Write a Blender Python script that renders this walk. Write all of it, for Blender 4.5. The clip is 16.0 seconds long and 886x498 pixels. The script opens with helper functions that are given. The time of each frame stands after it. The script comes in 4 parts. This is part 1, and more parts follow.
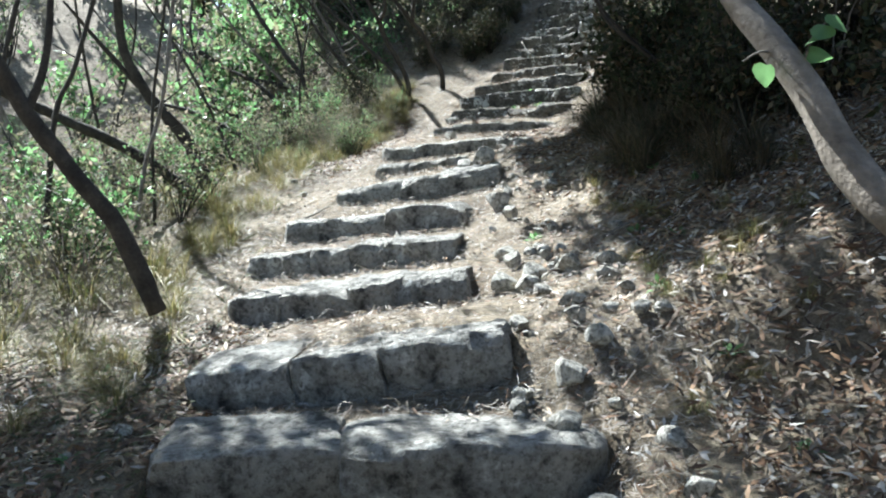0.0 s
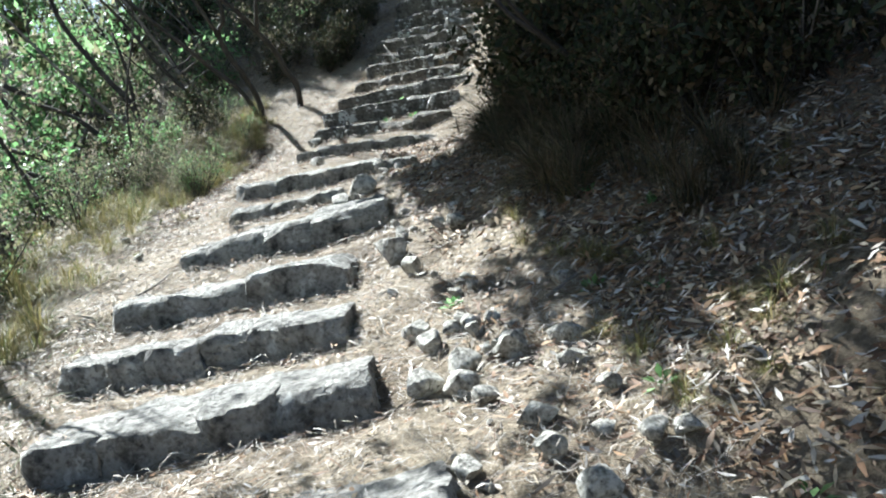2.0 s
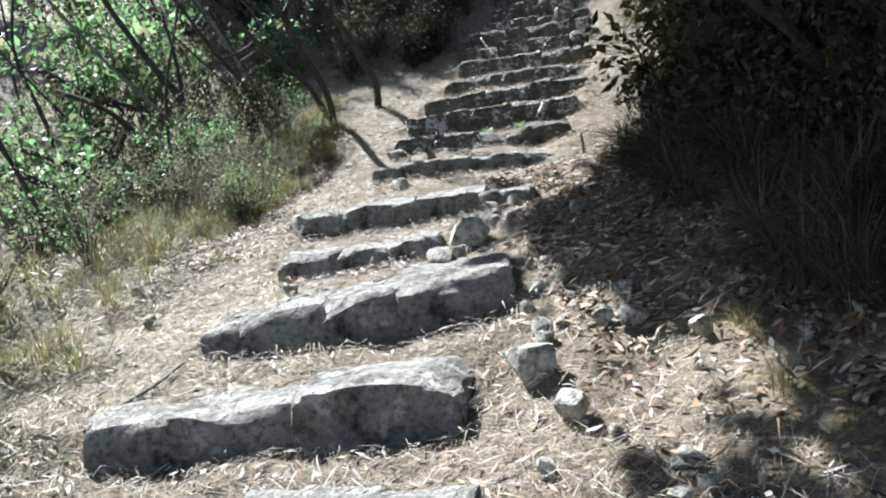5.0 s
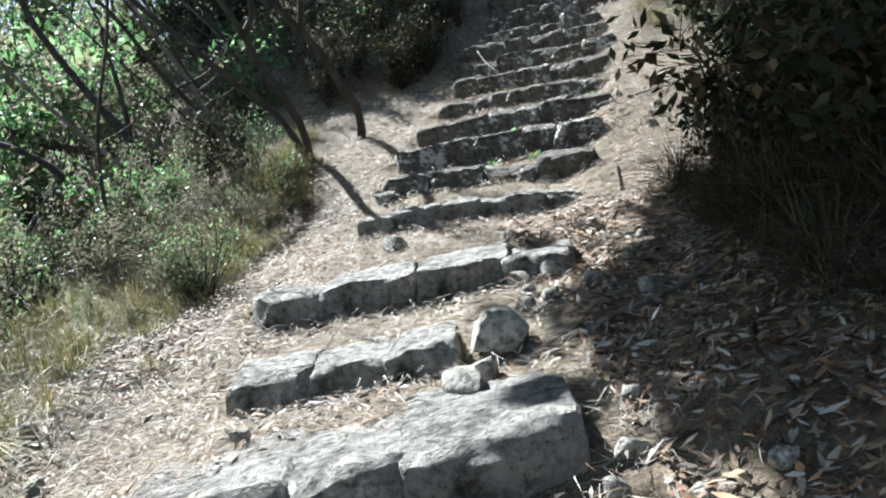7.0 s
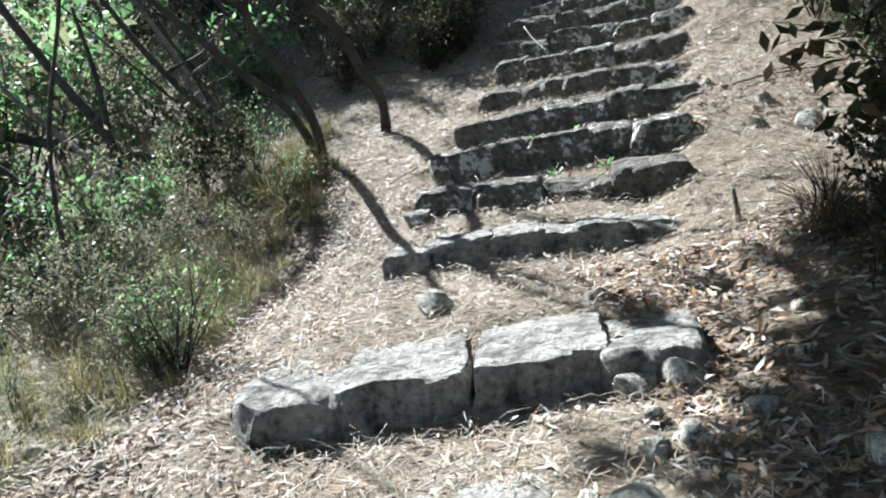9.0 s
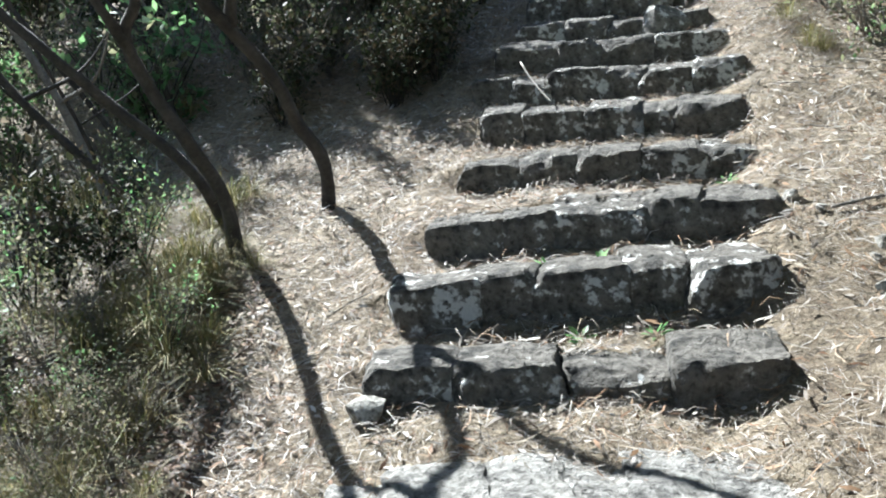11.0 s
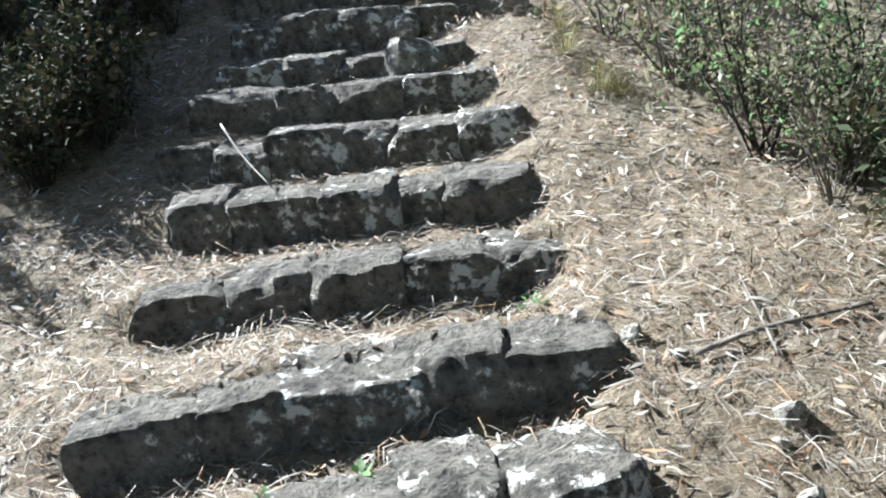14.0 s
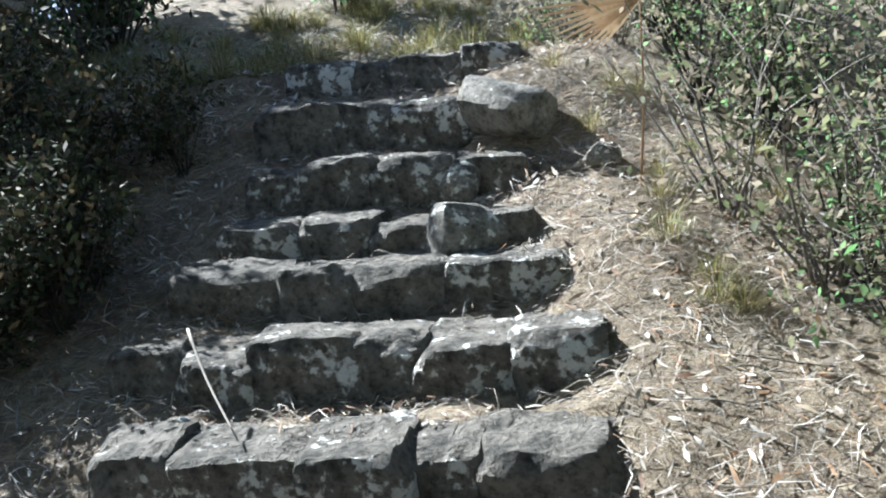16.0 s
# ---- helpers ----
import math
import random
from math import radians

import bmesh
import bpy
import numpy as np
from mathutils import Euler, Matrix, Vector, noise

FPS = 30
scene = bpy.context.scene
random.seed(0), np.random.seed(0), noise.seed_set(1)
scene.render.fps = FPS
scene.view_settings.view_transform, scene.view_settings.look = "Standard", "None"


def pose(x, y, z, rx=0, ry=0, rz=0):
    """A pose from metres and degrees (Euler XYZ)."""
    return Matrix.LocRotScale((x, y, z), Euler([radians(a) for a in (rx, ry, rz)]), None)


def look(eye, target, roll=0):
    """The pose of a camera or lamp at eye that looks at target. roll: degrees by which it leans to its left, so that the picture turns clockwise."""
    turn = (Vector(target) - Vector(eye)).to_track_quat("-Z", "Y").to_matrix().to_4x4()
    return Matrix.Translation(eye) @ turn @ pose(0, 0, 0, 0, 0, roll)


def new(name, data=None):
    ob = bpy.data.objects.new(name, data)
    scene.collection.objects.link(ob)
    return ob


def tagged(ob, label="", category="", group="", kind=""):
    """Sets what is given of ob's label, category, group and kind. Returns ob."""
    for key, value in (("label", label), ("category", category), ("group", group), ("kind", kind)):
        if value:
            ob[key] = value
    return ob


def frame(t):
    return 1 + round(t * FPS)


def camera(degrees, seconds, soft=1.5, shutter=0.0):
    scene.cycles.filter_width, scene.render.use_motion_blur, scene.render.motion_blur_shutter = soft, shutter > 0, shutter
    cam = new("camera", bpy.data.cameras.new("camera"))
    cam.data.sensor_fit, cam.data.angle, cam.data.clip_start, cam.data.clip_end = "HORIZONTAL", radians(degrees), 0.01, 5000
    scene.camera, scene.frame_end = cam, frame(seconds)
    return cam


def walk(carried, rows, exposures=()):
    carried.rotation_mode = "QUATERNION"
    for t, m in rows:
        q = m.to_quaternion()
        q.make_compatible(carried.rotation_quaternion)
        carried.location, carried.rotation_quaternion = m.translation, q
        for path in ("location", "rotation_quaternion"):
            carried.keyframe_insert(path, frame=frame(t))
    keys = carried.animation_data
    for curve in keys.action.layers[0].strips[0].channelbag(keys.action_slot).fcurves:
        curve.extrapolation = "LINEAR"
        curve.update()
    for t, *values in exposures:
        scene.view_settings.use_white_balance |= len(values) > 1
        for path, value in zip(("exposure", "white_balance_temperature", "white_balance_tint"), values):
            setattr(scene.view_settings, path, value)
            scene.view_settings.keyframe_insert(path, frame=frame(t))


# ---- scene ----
cam = camera(52.6, 16.0, soft=2.0)
PATH = [
    (0, (0.299, -0.05, 1.169), (0.224, 1.945, 1.044), -1.6),
    (0.5, (0.267, 0.37, 1.207), (0.249, 2.367, 1.091), -3.5),
    (1, (0.174, 0.699, 1.28), (0.317, 2.693, 1.209), -3.3),
    (1.5, (0.187, 0.925, 1.277), (0.465, 2.904, 1.211), -5.4),
    (2, (0.232, 1.288, 1.373), (0.44, 3.273, 1.239), -7.3),
    (2.5, (0.245, 1.565, 1.434), (0.406, 3.558, 1.358), -4.7),
    (3, (0.256, 1.903, 1.458), (0.349, 3.901, 1.423), -3.0),
    (3.5, (0.228, 2.213, 1.527), (0.177, 4.21, 1.413), -3.4),
    (4, (0.183, 2.376, 1.558), (0.219, 4.37, 1.409), -5.0),
    (4.5, (0.184, 2.764, 1.586), (0.134, 4.758, 1.44), -5.4),
    (5, (0.109, 3.057, 1.638), (0.181, 5.052, 1.514), -4.6),
    (5.2, (0.085, 3.11, 1.677), (0.295, 5.098, 1.602), -5.4),
    (7.3, (0.105, 4.495, 1.9), (0.179, 6.49, 1.794), -6.7),
    (7.5, (0.098, 4.597, 1.938), (0.14, 6.591, 1.787), -5.7),
    (8, (0.044, 4.805, 2.016), (0.027, 6.797, 1.845), -5.1),
    (8.2, (0.046, 4.914, 2.015), (0.048, 6.909, 1.868), -5.9),
    (10.3, (0.147, 6.718, 2.574), (0.317, 8.698, 2.348), -3.7),
    (10.5, (0.162, 6.898, 2.655), (0.341, 8.874, 2.398), -1.1),
    (11, (0.106, 7.108, 2.811), (0.265, 9.082, 2.539), -3.3),
    (11.5, (0.165, 7.396, 2.816), (0.49, 9.365, 2.681), -4.7),
    (12, (0.257, 7.779, 2.931), (0.58, 9.744, 2.752), -3.1),
    (12.5, (0.308, 7.952, 3.028), (0.908, 9.846, 2.796), -3.1),
    (13, (0.306, 7.992, 3.058), (1.068, 9.827, 2.83), -2.8),
    (13.5, (0.333, 8.15, 3.028), (1.07, 9.997, 2.811), -1.3),
    (14, (0.496, 8.46, 3.072), (1.192, 10.311, 2.776), -6.0),
    (14.5, (0.615, 8.679, 3.185), (1.353, 10.509, 2.86), -6.3),
    (15, (0.649, 8.886, 3.284), (1.378, 10.726, 2.999), -3.8),
    (15.5, (0.839, 9.168, 3.306), (1.459, 11.061, 3.115), -4.5),
    (16, (1.008, 9.355, 3.403), (1.531, 11.283, 3.31), -4.0),
]
walk(cam, [(t, look(eye, target, roll)) for t, eye, target, roll in PATH], [(0, 1.98, 5950, 6), (3, 1.95, 5950, 7), (5, 1.82, 5950, 9), (8.2, 1.82, 5950, 9), (10.3, 1.95, 5900, 8), (14, 2.0, 5850, 8), (15, 1.7, 5800, 8), (16, 1.98, 5800, 8)])

# ---- world, sun ----
SUN = Vector((-0.55, 0.83, 0)).normalized() * math.cos(radians(44)) + Vector((0, 0, math.sin(radians(44))))
world = bpy.data.worlds.new("sky")
scene.world = world
world.use_nodes = True
wn = world.node_tree.nodes
sky = wn.new("ShaderNodeTexSky")
sky.sky_type, sky.sun_disc = "NISHITA", False
sky.sun_elevation, sky.sun_rotation = radians(44), math.atan2(SUN.x, SUN.y)
wn["Background"].inputs["Strength"].default_value = 0.046
world.node_tree.links.new(sky.outputs[0], wn["Background"].inputs["Color"])
lamp = bpy.data.lights.new("sun", "SUN")
lamp.energy, lamp.angle, lamp.color = 5.0, radians(0.55), (1.0, 0.99, 0.95)
new("sun", lamp).matrix_world = look(SUN * 60, (0, 0, 0))


# ---- materials ----
def material(name):
    m = bpy.data.materials.new(name)
    m.use_nodes = True
    return m, m.node_tree.nodes, m.node_tree.links, m.node_tree.nodes["Principled BSDF"]


def ramp(nodes, stops):
    r = nodes.new("ShaderNodeValToRGB")
    e = r.color_ramp.elements
    while len(e) < len(stops):
        e.new(0.5)
    for k, (p, c) in zip(e, stops):
        k.position, k.color = p, (*c, 1)
    return r


def noise_node(nodes, links, scale, detail=6, rough=0.6, kind="Object"):
    tc = nodes.new("ShaderNodeTexCoord")
    n = nodes.new("ShaderNodeTexNoise")
    n.inputs["Scale"].default_value, n.inputs["Detail"].default_value, n.inputs["Roughness"].default_value = scale, detail, rough
    links.new(tc.outputs[kind], n.inputs["Vector"])
    return n


def mix(nodes, links, fac, a, b, mode="MIX"):
    m = nodes.new("ShaderNodeMix")
    m.data_type, m.blend_type = "RGBA", mode
    for sock, v in ((m.inputs[0], fac), (m.inputs[6], a), (m.inputs[7], b)):
        if isinstance(v, (int, float)):
            sock.default_value = v
        elif isinstance(v, tuple):
            sock.default_value = (*v, 1)
        else:
            links.new(v, sock)
    return m.outputs[2]


def bump(nodes, links, bsdf, height, strength, distance):
    b = nodes.new("ShaderNodeBump")
    b.inputs["Strength"].default_value, b.inputs["Distance"].default_value = strength, distance
    links.new(height, b.inputs["Height"])
    links.new(b.outputs[0], bsdf.inputs["Normal"])


def stone_material(name, base, dark, lichen_at, lichen=(0.66, 0.66, 0.62), size=1.0):
    m, n, l, b = material(name)
    coarse = noise_node(n, l, 5 * size, 8, 0.65)
    fine = noise_node(n, l, 38 * size, 8, 0.7)
    patch = noise_node(n, l, 10 * size, 6, 0.6)
    rc = ramp(n, ((0.36, dark), (0.46, tuple(0.75 * v for v in base)), (0.58, base), (0.75, tuple(min(1, 1.25 * v) for v in base))))
    l.new(coarse.outputs[0], rc.inputs[0])
    rf = ramp(n, ((0.34, (0.16, 0.155, 0.15)), (0.47, (0.8, 0.79, 0.77)), (0.58, (1, 1, 1)), (0.75, (1.0, 0.98, 0.94))))
    l.new(fine.outputs[0], rf.inputs[0])
    col = mix(n, l, 0.85, rc.outputs[0], rf.outputs[0], "MULTIPLY")
    blotch = noise_node(n, l, 16 * size, 5, 0.7)
    rq = ramp(n, ((0.36, (0.35, 0.34, 0.31)), (0.5, (1, 1, 1))))
    l.new(blotch.outputs[0], rq.inputs[0])
    col = mix(n, l, 0.7, col, rq.outputs[0], "MULTIPLY")
    geo = n.new("ShaderNodeObjectInfo")
    add = n.new("ShaderNodeMath")
    add.operation = "MULTIPLY_ADD"
    l.new(geo.outputs["Random"], add.inputs[0])
    add.inputs[1].default_value = 0.16
    l.new(patch.outputs[0], add.inputs[2])
    edge = n.new("ShaderNodeMath")
    edge.operation = "MULTIPLY_ADD"
    l.new(fine.outputs[0], edge.inputs[0])
    edge.inputs[1].default_value = 0.42
    l.new(add.outputs[0], edge.inputs[2])
    rp = ramp(n, ((lichen_at + 0.24, (0, 0, 0)), (lichen_at + 0.30, (1, 1, 1))))
    l.new(edge.outputs[0], rp.inputs[0])
    col = mix(n, l, rp.outputs[0], col, lichen)
    l.new(col, b.inputs["Base Color"])
    b.inputs["Roughness"].default_value = 0.9
    both = n.new("ShaderNodeMath")
    both.operation = "MULTIPLY_ADD"
    l.new(blotch.outputs[0], both.inputs[0])
    both.inputs[1].default_value = 1.6
    l.new(fine.outputs[0], both.inputs[2])
    bump(n, l, b, both.outputs[0], 1.0 if size == 1 else 0.5, 0.04)
    return m


def varied(name, stops, rough=0.75, through_light=0.0, grain=60):
    """Each separate piece takes its own tone from the ramp."""
    m, n, l, b = material(name)
    g = n.new("ShaderNodeNewGeometry")
    r = ramp(n, stops)
    l.new(g.outputs["Random Per Island"], r.inputs[0])
    f = noise_node(n, l, grain, 3, 0.6)
    rf = ramp(n, ((0.3, (0.6, 0.6, 0.6)), (0.7, (1, 1, 1))))
    l.new(f.outputs[0], rf.inputs[0])
    col = mix(n, l, 0.7, r.outputs[0], rf.outputs[0], "MULTIPLY")
    l.new(col, b.inputs["Base Color"])
    b.inputs["Roughness"].default_value = rough
    if through_light:
        t = n.new("ShaderNodeBsdfTranslucent")
        l.new(col, t.inputs["Color"])
        s = n.new("ShaderNodeMixShader")
        s.inputs[0].default_value = through_light
        l.new(b.outputs[0], s.inputs[1])
        l.new(t.outputs[0], s.inputs[2])
        l.new(s.outputs[0], n["Material Output"].inputs["Surface"])
    return m


def bark_material(name, dark, pale, scale=9):
    m, n, l, b = material(name)
    a = noise_node(n, l, scale, 8, 0.7)
    f = noise_node(n, l, scale * 7, 5, 0.65)
    r = ramp(n, ((0.35, dark), (0.55, tuple((p + q) / 2 for p, q in zip(dark, pale))), (0.7, pale)))
    l.new(a.outputs[0], r.inputs[0])
    rf = ramp(n, ((0.3, (0.5, 0.5, 0.5)), (0.65, (1, 1, 1))))
    l.new(f.outputs[0], rf.inputs[0])
    l.new(mix(n, l, 0.8, r.outputs[0], rf.outputs[0], "MULTIPLY"), b.inputs["Base Color"])
    b.inputs["Roughness"].default_value = 0.9
    bump(n, l, b, f.outputs[0], 0.7, 0.01)
    return m


def ground_material():
    m, n, l, b = material("leaf_litter_soil")
    big = noise_node(n, l, 1.3, 6, 0.6)
    mid = noise_node(n, l, 22, 8, 0.75)
    fine = noise_node(n, l, 120, 6, 0.7)
    rb = ramp(n, ((0.35, (0.19, 0.155, 0.125)), (0.5, (0.30, 0.262, 0.215)), (0.68, (0.40, 0.358, 0.30))))
    l.new(big.outputs[0], rb.inputs[0])
    rm = ramp(n, ((0.32, (0.3, 0.27, 0.24)), (0.5, (0.85, 0.8, 0.72)), (0.66, (1.25, 1.2, 1.1))))
    l.new(mid.outputs[0], rm.inputs[0])
    rf = ramp(n, ((0.3, (0.5, 0.47, 0.42)), (0.6, (1.1, 1.08, 1.0))))
    l.new(fine.outputs[0], rf.inputs[0])
    c = mix(n, l, 1.0, rb.outputs[0], rm.outputs[0], "MULTIPLY")
    l.new(mix(n, l, 1.0, c, rf.outputs[0], "MULTIPLY"), b.inputs["Base Color"])
    b.inputs["Roughness"].default_value = 0.95
    bump(n, l, b, mid.outputs[0], 1.0, 0.03)
    return m


STONE = stone_material("weathered_limestone", (0.50, 0.485, 0.445), (0.08, 0.078, 0.072), 0.68)
STONE_DARK = stone_material("dark_lichen_rock", (0.30, 0.285, 0.25), (0.06, 0.06, 0.055), 0.63, (0.72, 0.72, 0.68), 0.22)
ROCK_STONE = stone_material("loose_limestone", (0.56, 0.54, 0.48), (0.16, 0.15, 0.13), 0.7, size=0.16)
STONE_LICHEN = stone_material("lichen_spotted_stone", (0.27, 0.25, 0.215), (0.035, 0.035, 0.031), 0.645, (0.82, 0.82, 0.78))
SOIL = ground_material()
STRAW = varied("dry_straw_litter", ((0.0, (0.11, 0.085, 0.065)), (0.28, (0.27, 0.23, 0.185)), (0.62, (0.46, 0.415, 0.355)), (1.0, (0.70, 0.66, 0.60))))
BROWN = varied("brown_fallen_leaf", ((0.0, (0.10, 0.05, 0.025)), (0.3, (0.26, 0.14, 0.07)), (0.6, (0.42, 0.26, 0.14)), (0.85, (0.55, 0.43, 0.29)), (1.0, (0.62, 0.55, 0.42))), 0.7, 0.15)
# BROWN made darker: the bank's shade is put into the leaf colour
DARKENED_LEAF = varied("darkened_brown_leaf", ((0.0, (0.03, 0.018, 0.01)), (0.4, (0.09, 0.05, 0.028)), (0.8, (0.2, 0.12, 0.07)), (1.0, (0.42, 0.33, 0.22))), 0.7, 0.1)
GREEN = varied("broad_green_leaf", ((0.0, (0.07, 0.15, 0.06)), (0.5, (0.16, 0.32, 0.12)), (1.0, (0.30, 0.48, 0.22))), 0.45, 0.62, 20)
OLIVE = varied("dusty_olive_leaf", ((0.0, (0.08, 0.1, 0.05)), (0.5, (0.17, 0.19, 0.10)), (0.8, (0.26, 0.26, 0.15)), (1.0, (0.34, 0.31, 0.20))), 0.75, 0.58, 20)
DRYLEAF = varied("withered_leaf", ((0.0, (0.14, 0.11, 0.08)), (0.5, (0.3, 0.25, 0.18)), (1.0, (0.42, 0.37, 0.28))), 0.8, 0.45, 20)
GRASS = varied("dry_yellow_grass", ((0.0, (0.14, 0.12, 0.045)), (0.5, (0.32, 0.26, 0.11)), (1.0, (0.5, 0.43, 0.22))), 0.6, 0.3)
GRASS_GREEN = varied("half_green_grass", ((0.0, (0.08, 0.11, 0.03)), (0.5, (0.18, 0.2, 0.07)), (1.0, (0.4, 0.36, 0.17))), 0.6, 0.3)
# near-black leaf tone: deep shade is put into the colour
SHADE_LEAF = varied("shade_darkened_leaf", ((0.0, (0.02, 0.03, 0.012)), (0.6, (0.045, 0.06, 0.025)), (1.0, (0.10, 0.10, 0.055))), 0.95, 0.12, 20)
# dry brown grass, its tone lowered to carry the bank's shade
SHADE_GRASS = varied("darkened_withered_grass", ((0.0, (0.05, 0.038, 0.02)), (0.6, (0.12, 0.09, 0.05)), (1.0, (0.24, 0.19, 0.11))), 0.75, 0.12)
BARK = bark_material("dark_bark", (0.03, 0.026, 0.022), (0.11, 0.095, 0.08))
BARK_PALE = bark_material("pale_smooth_bark", (0.16, 0.13, 0.10), (0.36, 0.31, 0.25), 6)
TWIG = bark_material("grey_dead_twig", (0.14, 0.12, 0.10), (0.38, 0.35, 0.31), 14)
PALM = varied("dry_palm_frond", ((0.0, (0.36, 0.21, 0.11)), (1.0, (0.62, 0.46, 0.29))), 0.6, 0.2)

# ---- the plan: stone steps, each by its left and right front top corner ----
STEPS = []


def plan(xl, yl, zl, xr, yr, zr, face, depth, stones, look_of=STONE):
    STEPS.append((xl, yl, zl, xr, yr, zr, face, depth, stones, look_of))


plan(-0.78, 2.72, 0.36, 0.70, 2.78, 0.39, 0.20, 0.46, 2)
plan(-0.87, 3.41, 0.50, 0.42, 3.33, 0.66, 0.25, 0.42, 3)
plan(-0.97, 4.43, 0.67, 0.27, 4.32, 0.79, 0.19, 0.42, 4)
plan(-1.10, 5.30, 0.84, 0.16, 4.94, 0.92, 0.17, 0.30, 6)
plan(-1.02, 5.83, 1.01, 0.22, 5.63, 1.11, 0.19, 0.46, 2)
plan(-0.68, 6.35, 1.23, 0.47, 6.28, 1.39, 0.17, 0.50, 3)
plan(-0.50, 7.04, 1.40, 0.24, 6.98, 1.47, 0.13, 0.46, 3)
plan(-0.53, 7.91, 1.60, 0.78, 7.76, 1.65, 0.16, 0.50, 4)
plan(-0.09, 9.20, 1.86, 1.13, 9.06, 1.90, 0.13, 0.38, 6)
plan(0.05, 9.87, 2.06, 1.30, 9.58, 2.10, 0.14, 0.27, 4, STONE_LICHEN)
plan(0.16, 10.26, 2.26, 1.47, 9.99, 2.33, 0.17, 0.27, 5, STONE_LICHEN)
plan(0.34, 10.67, 2.45, 1.64, 10.33, 2.52, 0.18, 0.27, 5, STONE_LICHEN)
plan(0.53, 11.20, 2.66, 1.77, 10.77, 2.71, 0.19, 0.27, 5, STONE_LICHEN)
plan(0.70, 11.65, 2.87, 1.86, 11.15, 2.90, 0.19, 0.27, 5, STONE_LICHEN)
plan(0.72, 12.07, 3.06, 1.99, 11.48, 3.08, 0.18, 0.27, 6, STONE_LICHEN)
plan(0.89, 12.36, 3.25, 2.05, 11.80, 3.25, 0.16, 0.27, 4, STONE_LICHEN)
plan(1.05, 12.62, 3.39, 2.06, 12.12, 3.40, 0.14, 0.27, 4, STONE_LICHEN)
plan(1.20, 12.90, 3.62, 2.19, 12.45, 3.61, 0.18, 0.27, 4, STONE_LICHEN)
plan(1.28, 13.23, 3.88, 2.13, 12.82, 3.88, 0.21, 0.27, 3, STONE_LICHEN)
plan(1.45, 13.59, 4.14, 2.44, 13.17, 4.13, 0.21, 0.27, 4, STONE_LICHEN)


def wobble(x, y):
    """Soft uneven ground, two sizes."""
    return (0.022 * np.sin(3.1 * x + 1.7 * np.sin(1.3 * y)) * np.sin(2.7 * y + 0.6) + 0.012 * np.sin(9.3 * x + 2.1 * y) * np.sin(7.7 * y - 3.3 * x)
            + 0.006 * np.sin(23 * x - 11 * y) * np.sin(19 * y + 7 * x))


def ground_height(x, y):
    x, y = np.asarray(x, float), np.asarray(y, float)
    z, left, right = np.zeros_like(x), np.zeros_like(x), np.zeros_like(x)
    rows = [(s[0], s[1], s[2], s[3], s[4], s[5], s[6]) for s in STEPS]
    first, last = rows[0], rows[-1]
    rows = [(first[0], first[1] - 8, first[2] - 2.1, first[3], first[4] - 8, first[5] - 2.1, 0.0), *rows,
            (last[0] + 1.5, last[1] + 6, last[2] + 2.3, last[3] + 1.5, last[4] + 6, last[5] + 2.3, 0.0)]
    edges = []
    for xl, yl, zl, xr, yr, zr, face in rows:
        k = (np.clip(x, xl - 0.3, xr + 0.3) - xl) / (xr - xl)
        edges.append((yl + (yr - yl) * k + 0.16, zl + (zr - zl) * k, xl, xr, face))
    for i in range(len(edges) - 1):
        (ya, za, xla, xra, fa), (yb, zb, xlb, xrb, fb) = edges[i], edges[i + 1]
        here = (y >= ya) if i == len(edges) - 2 else (y >= ya) & (y < yb)
        if i == 0:
            here = y < yb
        f = (y - ya) / np.maximum(yb - ya, 1e-3)
        fc = np.clip(f, 0, 1)
        xl, xr = xla + (xlb - xla) * fc, xra + (xrb - xra) * fc
        tread = za - 0.015 - (0.045 if i <= 9 else 0.02) * np.clip(1.25 - np.maximum(y - ya, 0) / 0.30, 0, 1) + (zb - fb - za + 0.035) * np.clip((fc - 0.12) / 0.88, 0, 1)
        slope = za - 0.05 + (zb - za) * fc - 0.04
        slope = slope + np.where(x > (xl + xr) / 2, 0.085 * np.clip((y - 8.0) / 1.4, 0, 1), 0.0)
        side = np.clip((np.maximum(xl - x, x - xr) + 0.13) / 0.26, 0, 1)
        side = side * side * (3 - 2 * side)
        v = tread * (1 - side) + slope * side
        if i == 0:
            v = za + (zb - za - np.where(side < 1, fb * (1 - side), 0) - 0.09) * np.maximum(f, -6)
        if i == len(edges) - 2:
            v = tread + 0.9 * np.clip(f - 1, 0, 5)
        z, left, right = np.where(here, v, z), np.where(here, xl, left), np.where(here, xr, right)
    dl, dr = np.maximum(left - x - 0.1, 0), np.maximum(x - right - 0.15, 0)
    z = z - 0.10 * np.minimum(dl, 1.2) - 0.30 * np.clip(dl - 1.2, 0, 5) + 0.30 * np.clip(dl - 8, 0, 40)
    low = np.clip((9.2 - y) / 1.5, 0, 1)
    bank = 0.20 * np.minimum(dr, 0.45) + 0.42 * np.clip(dr - 0.45, 0, 4)
    gentle = 0.12 * np.minimum(dr, 0.8) + 0.30 * np.clip(dr - 0.8, 0, 4)
    z = z + bank * low + gentle * (1 - low)
    return z + wobble(x, y)


def gz(x, y):
    return float(ground_height(np.array([x]), np.array([y]))[0])


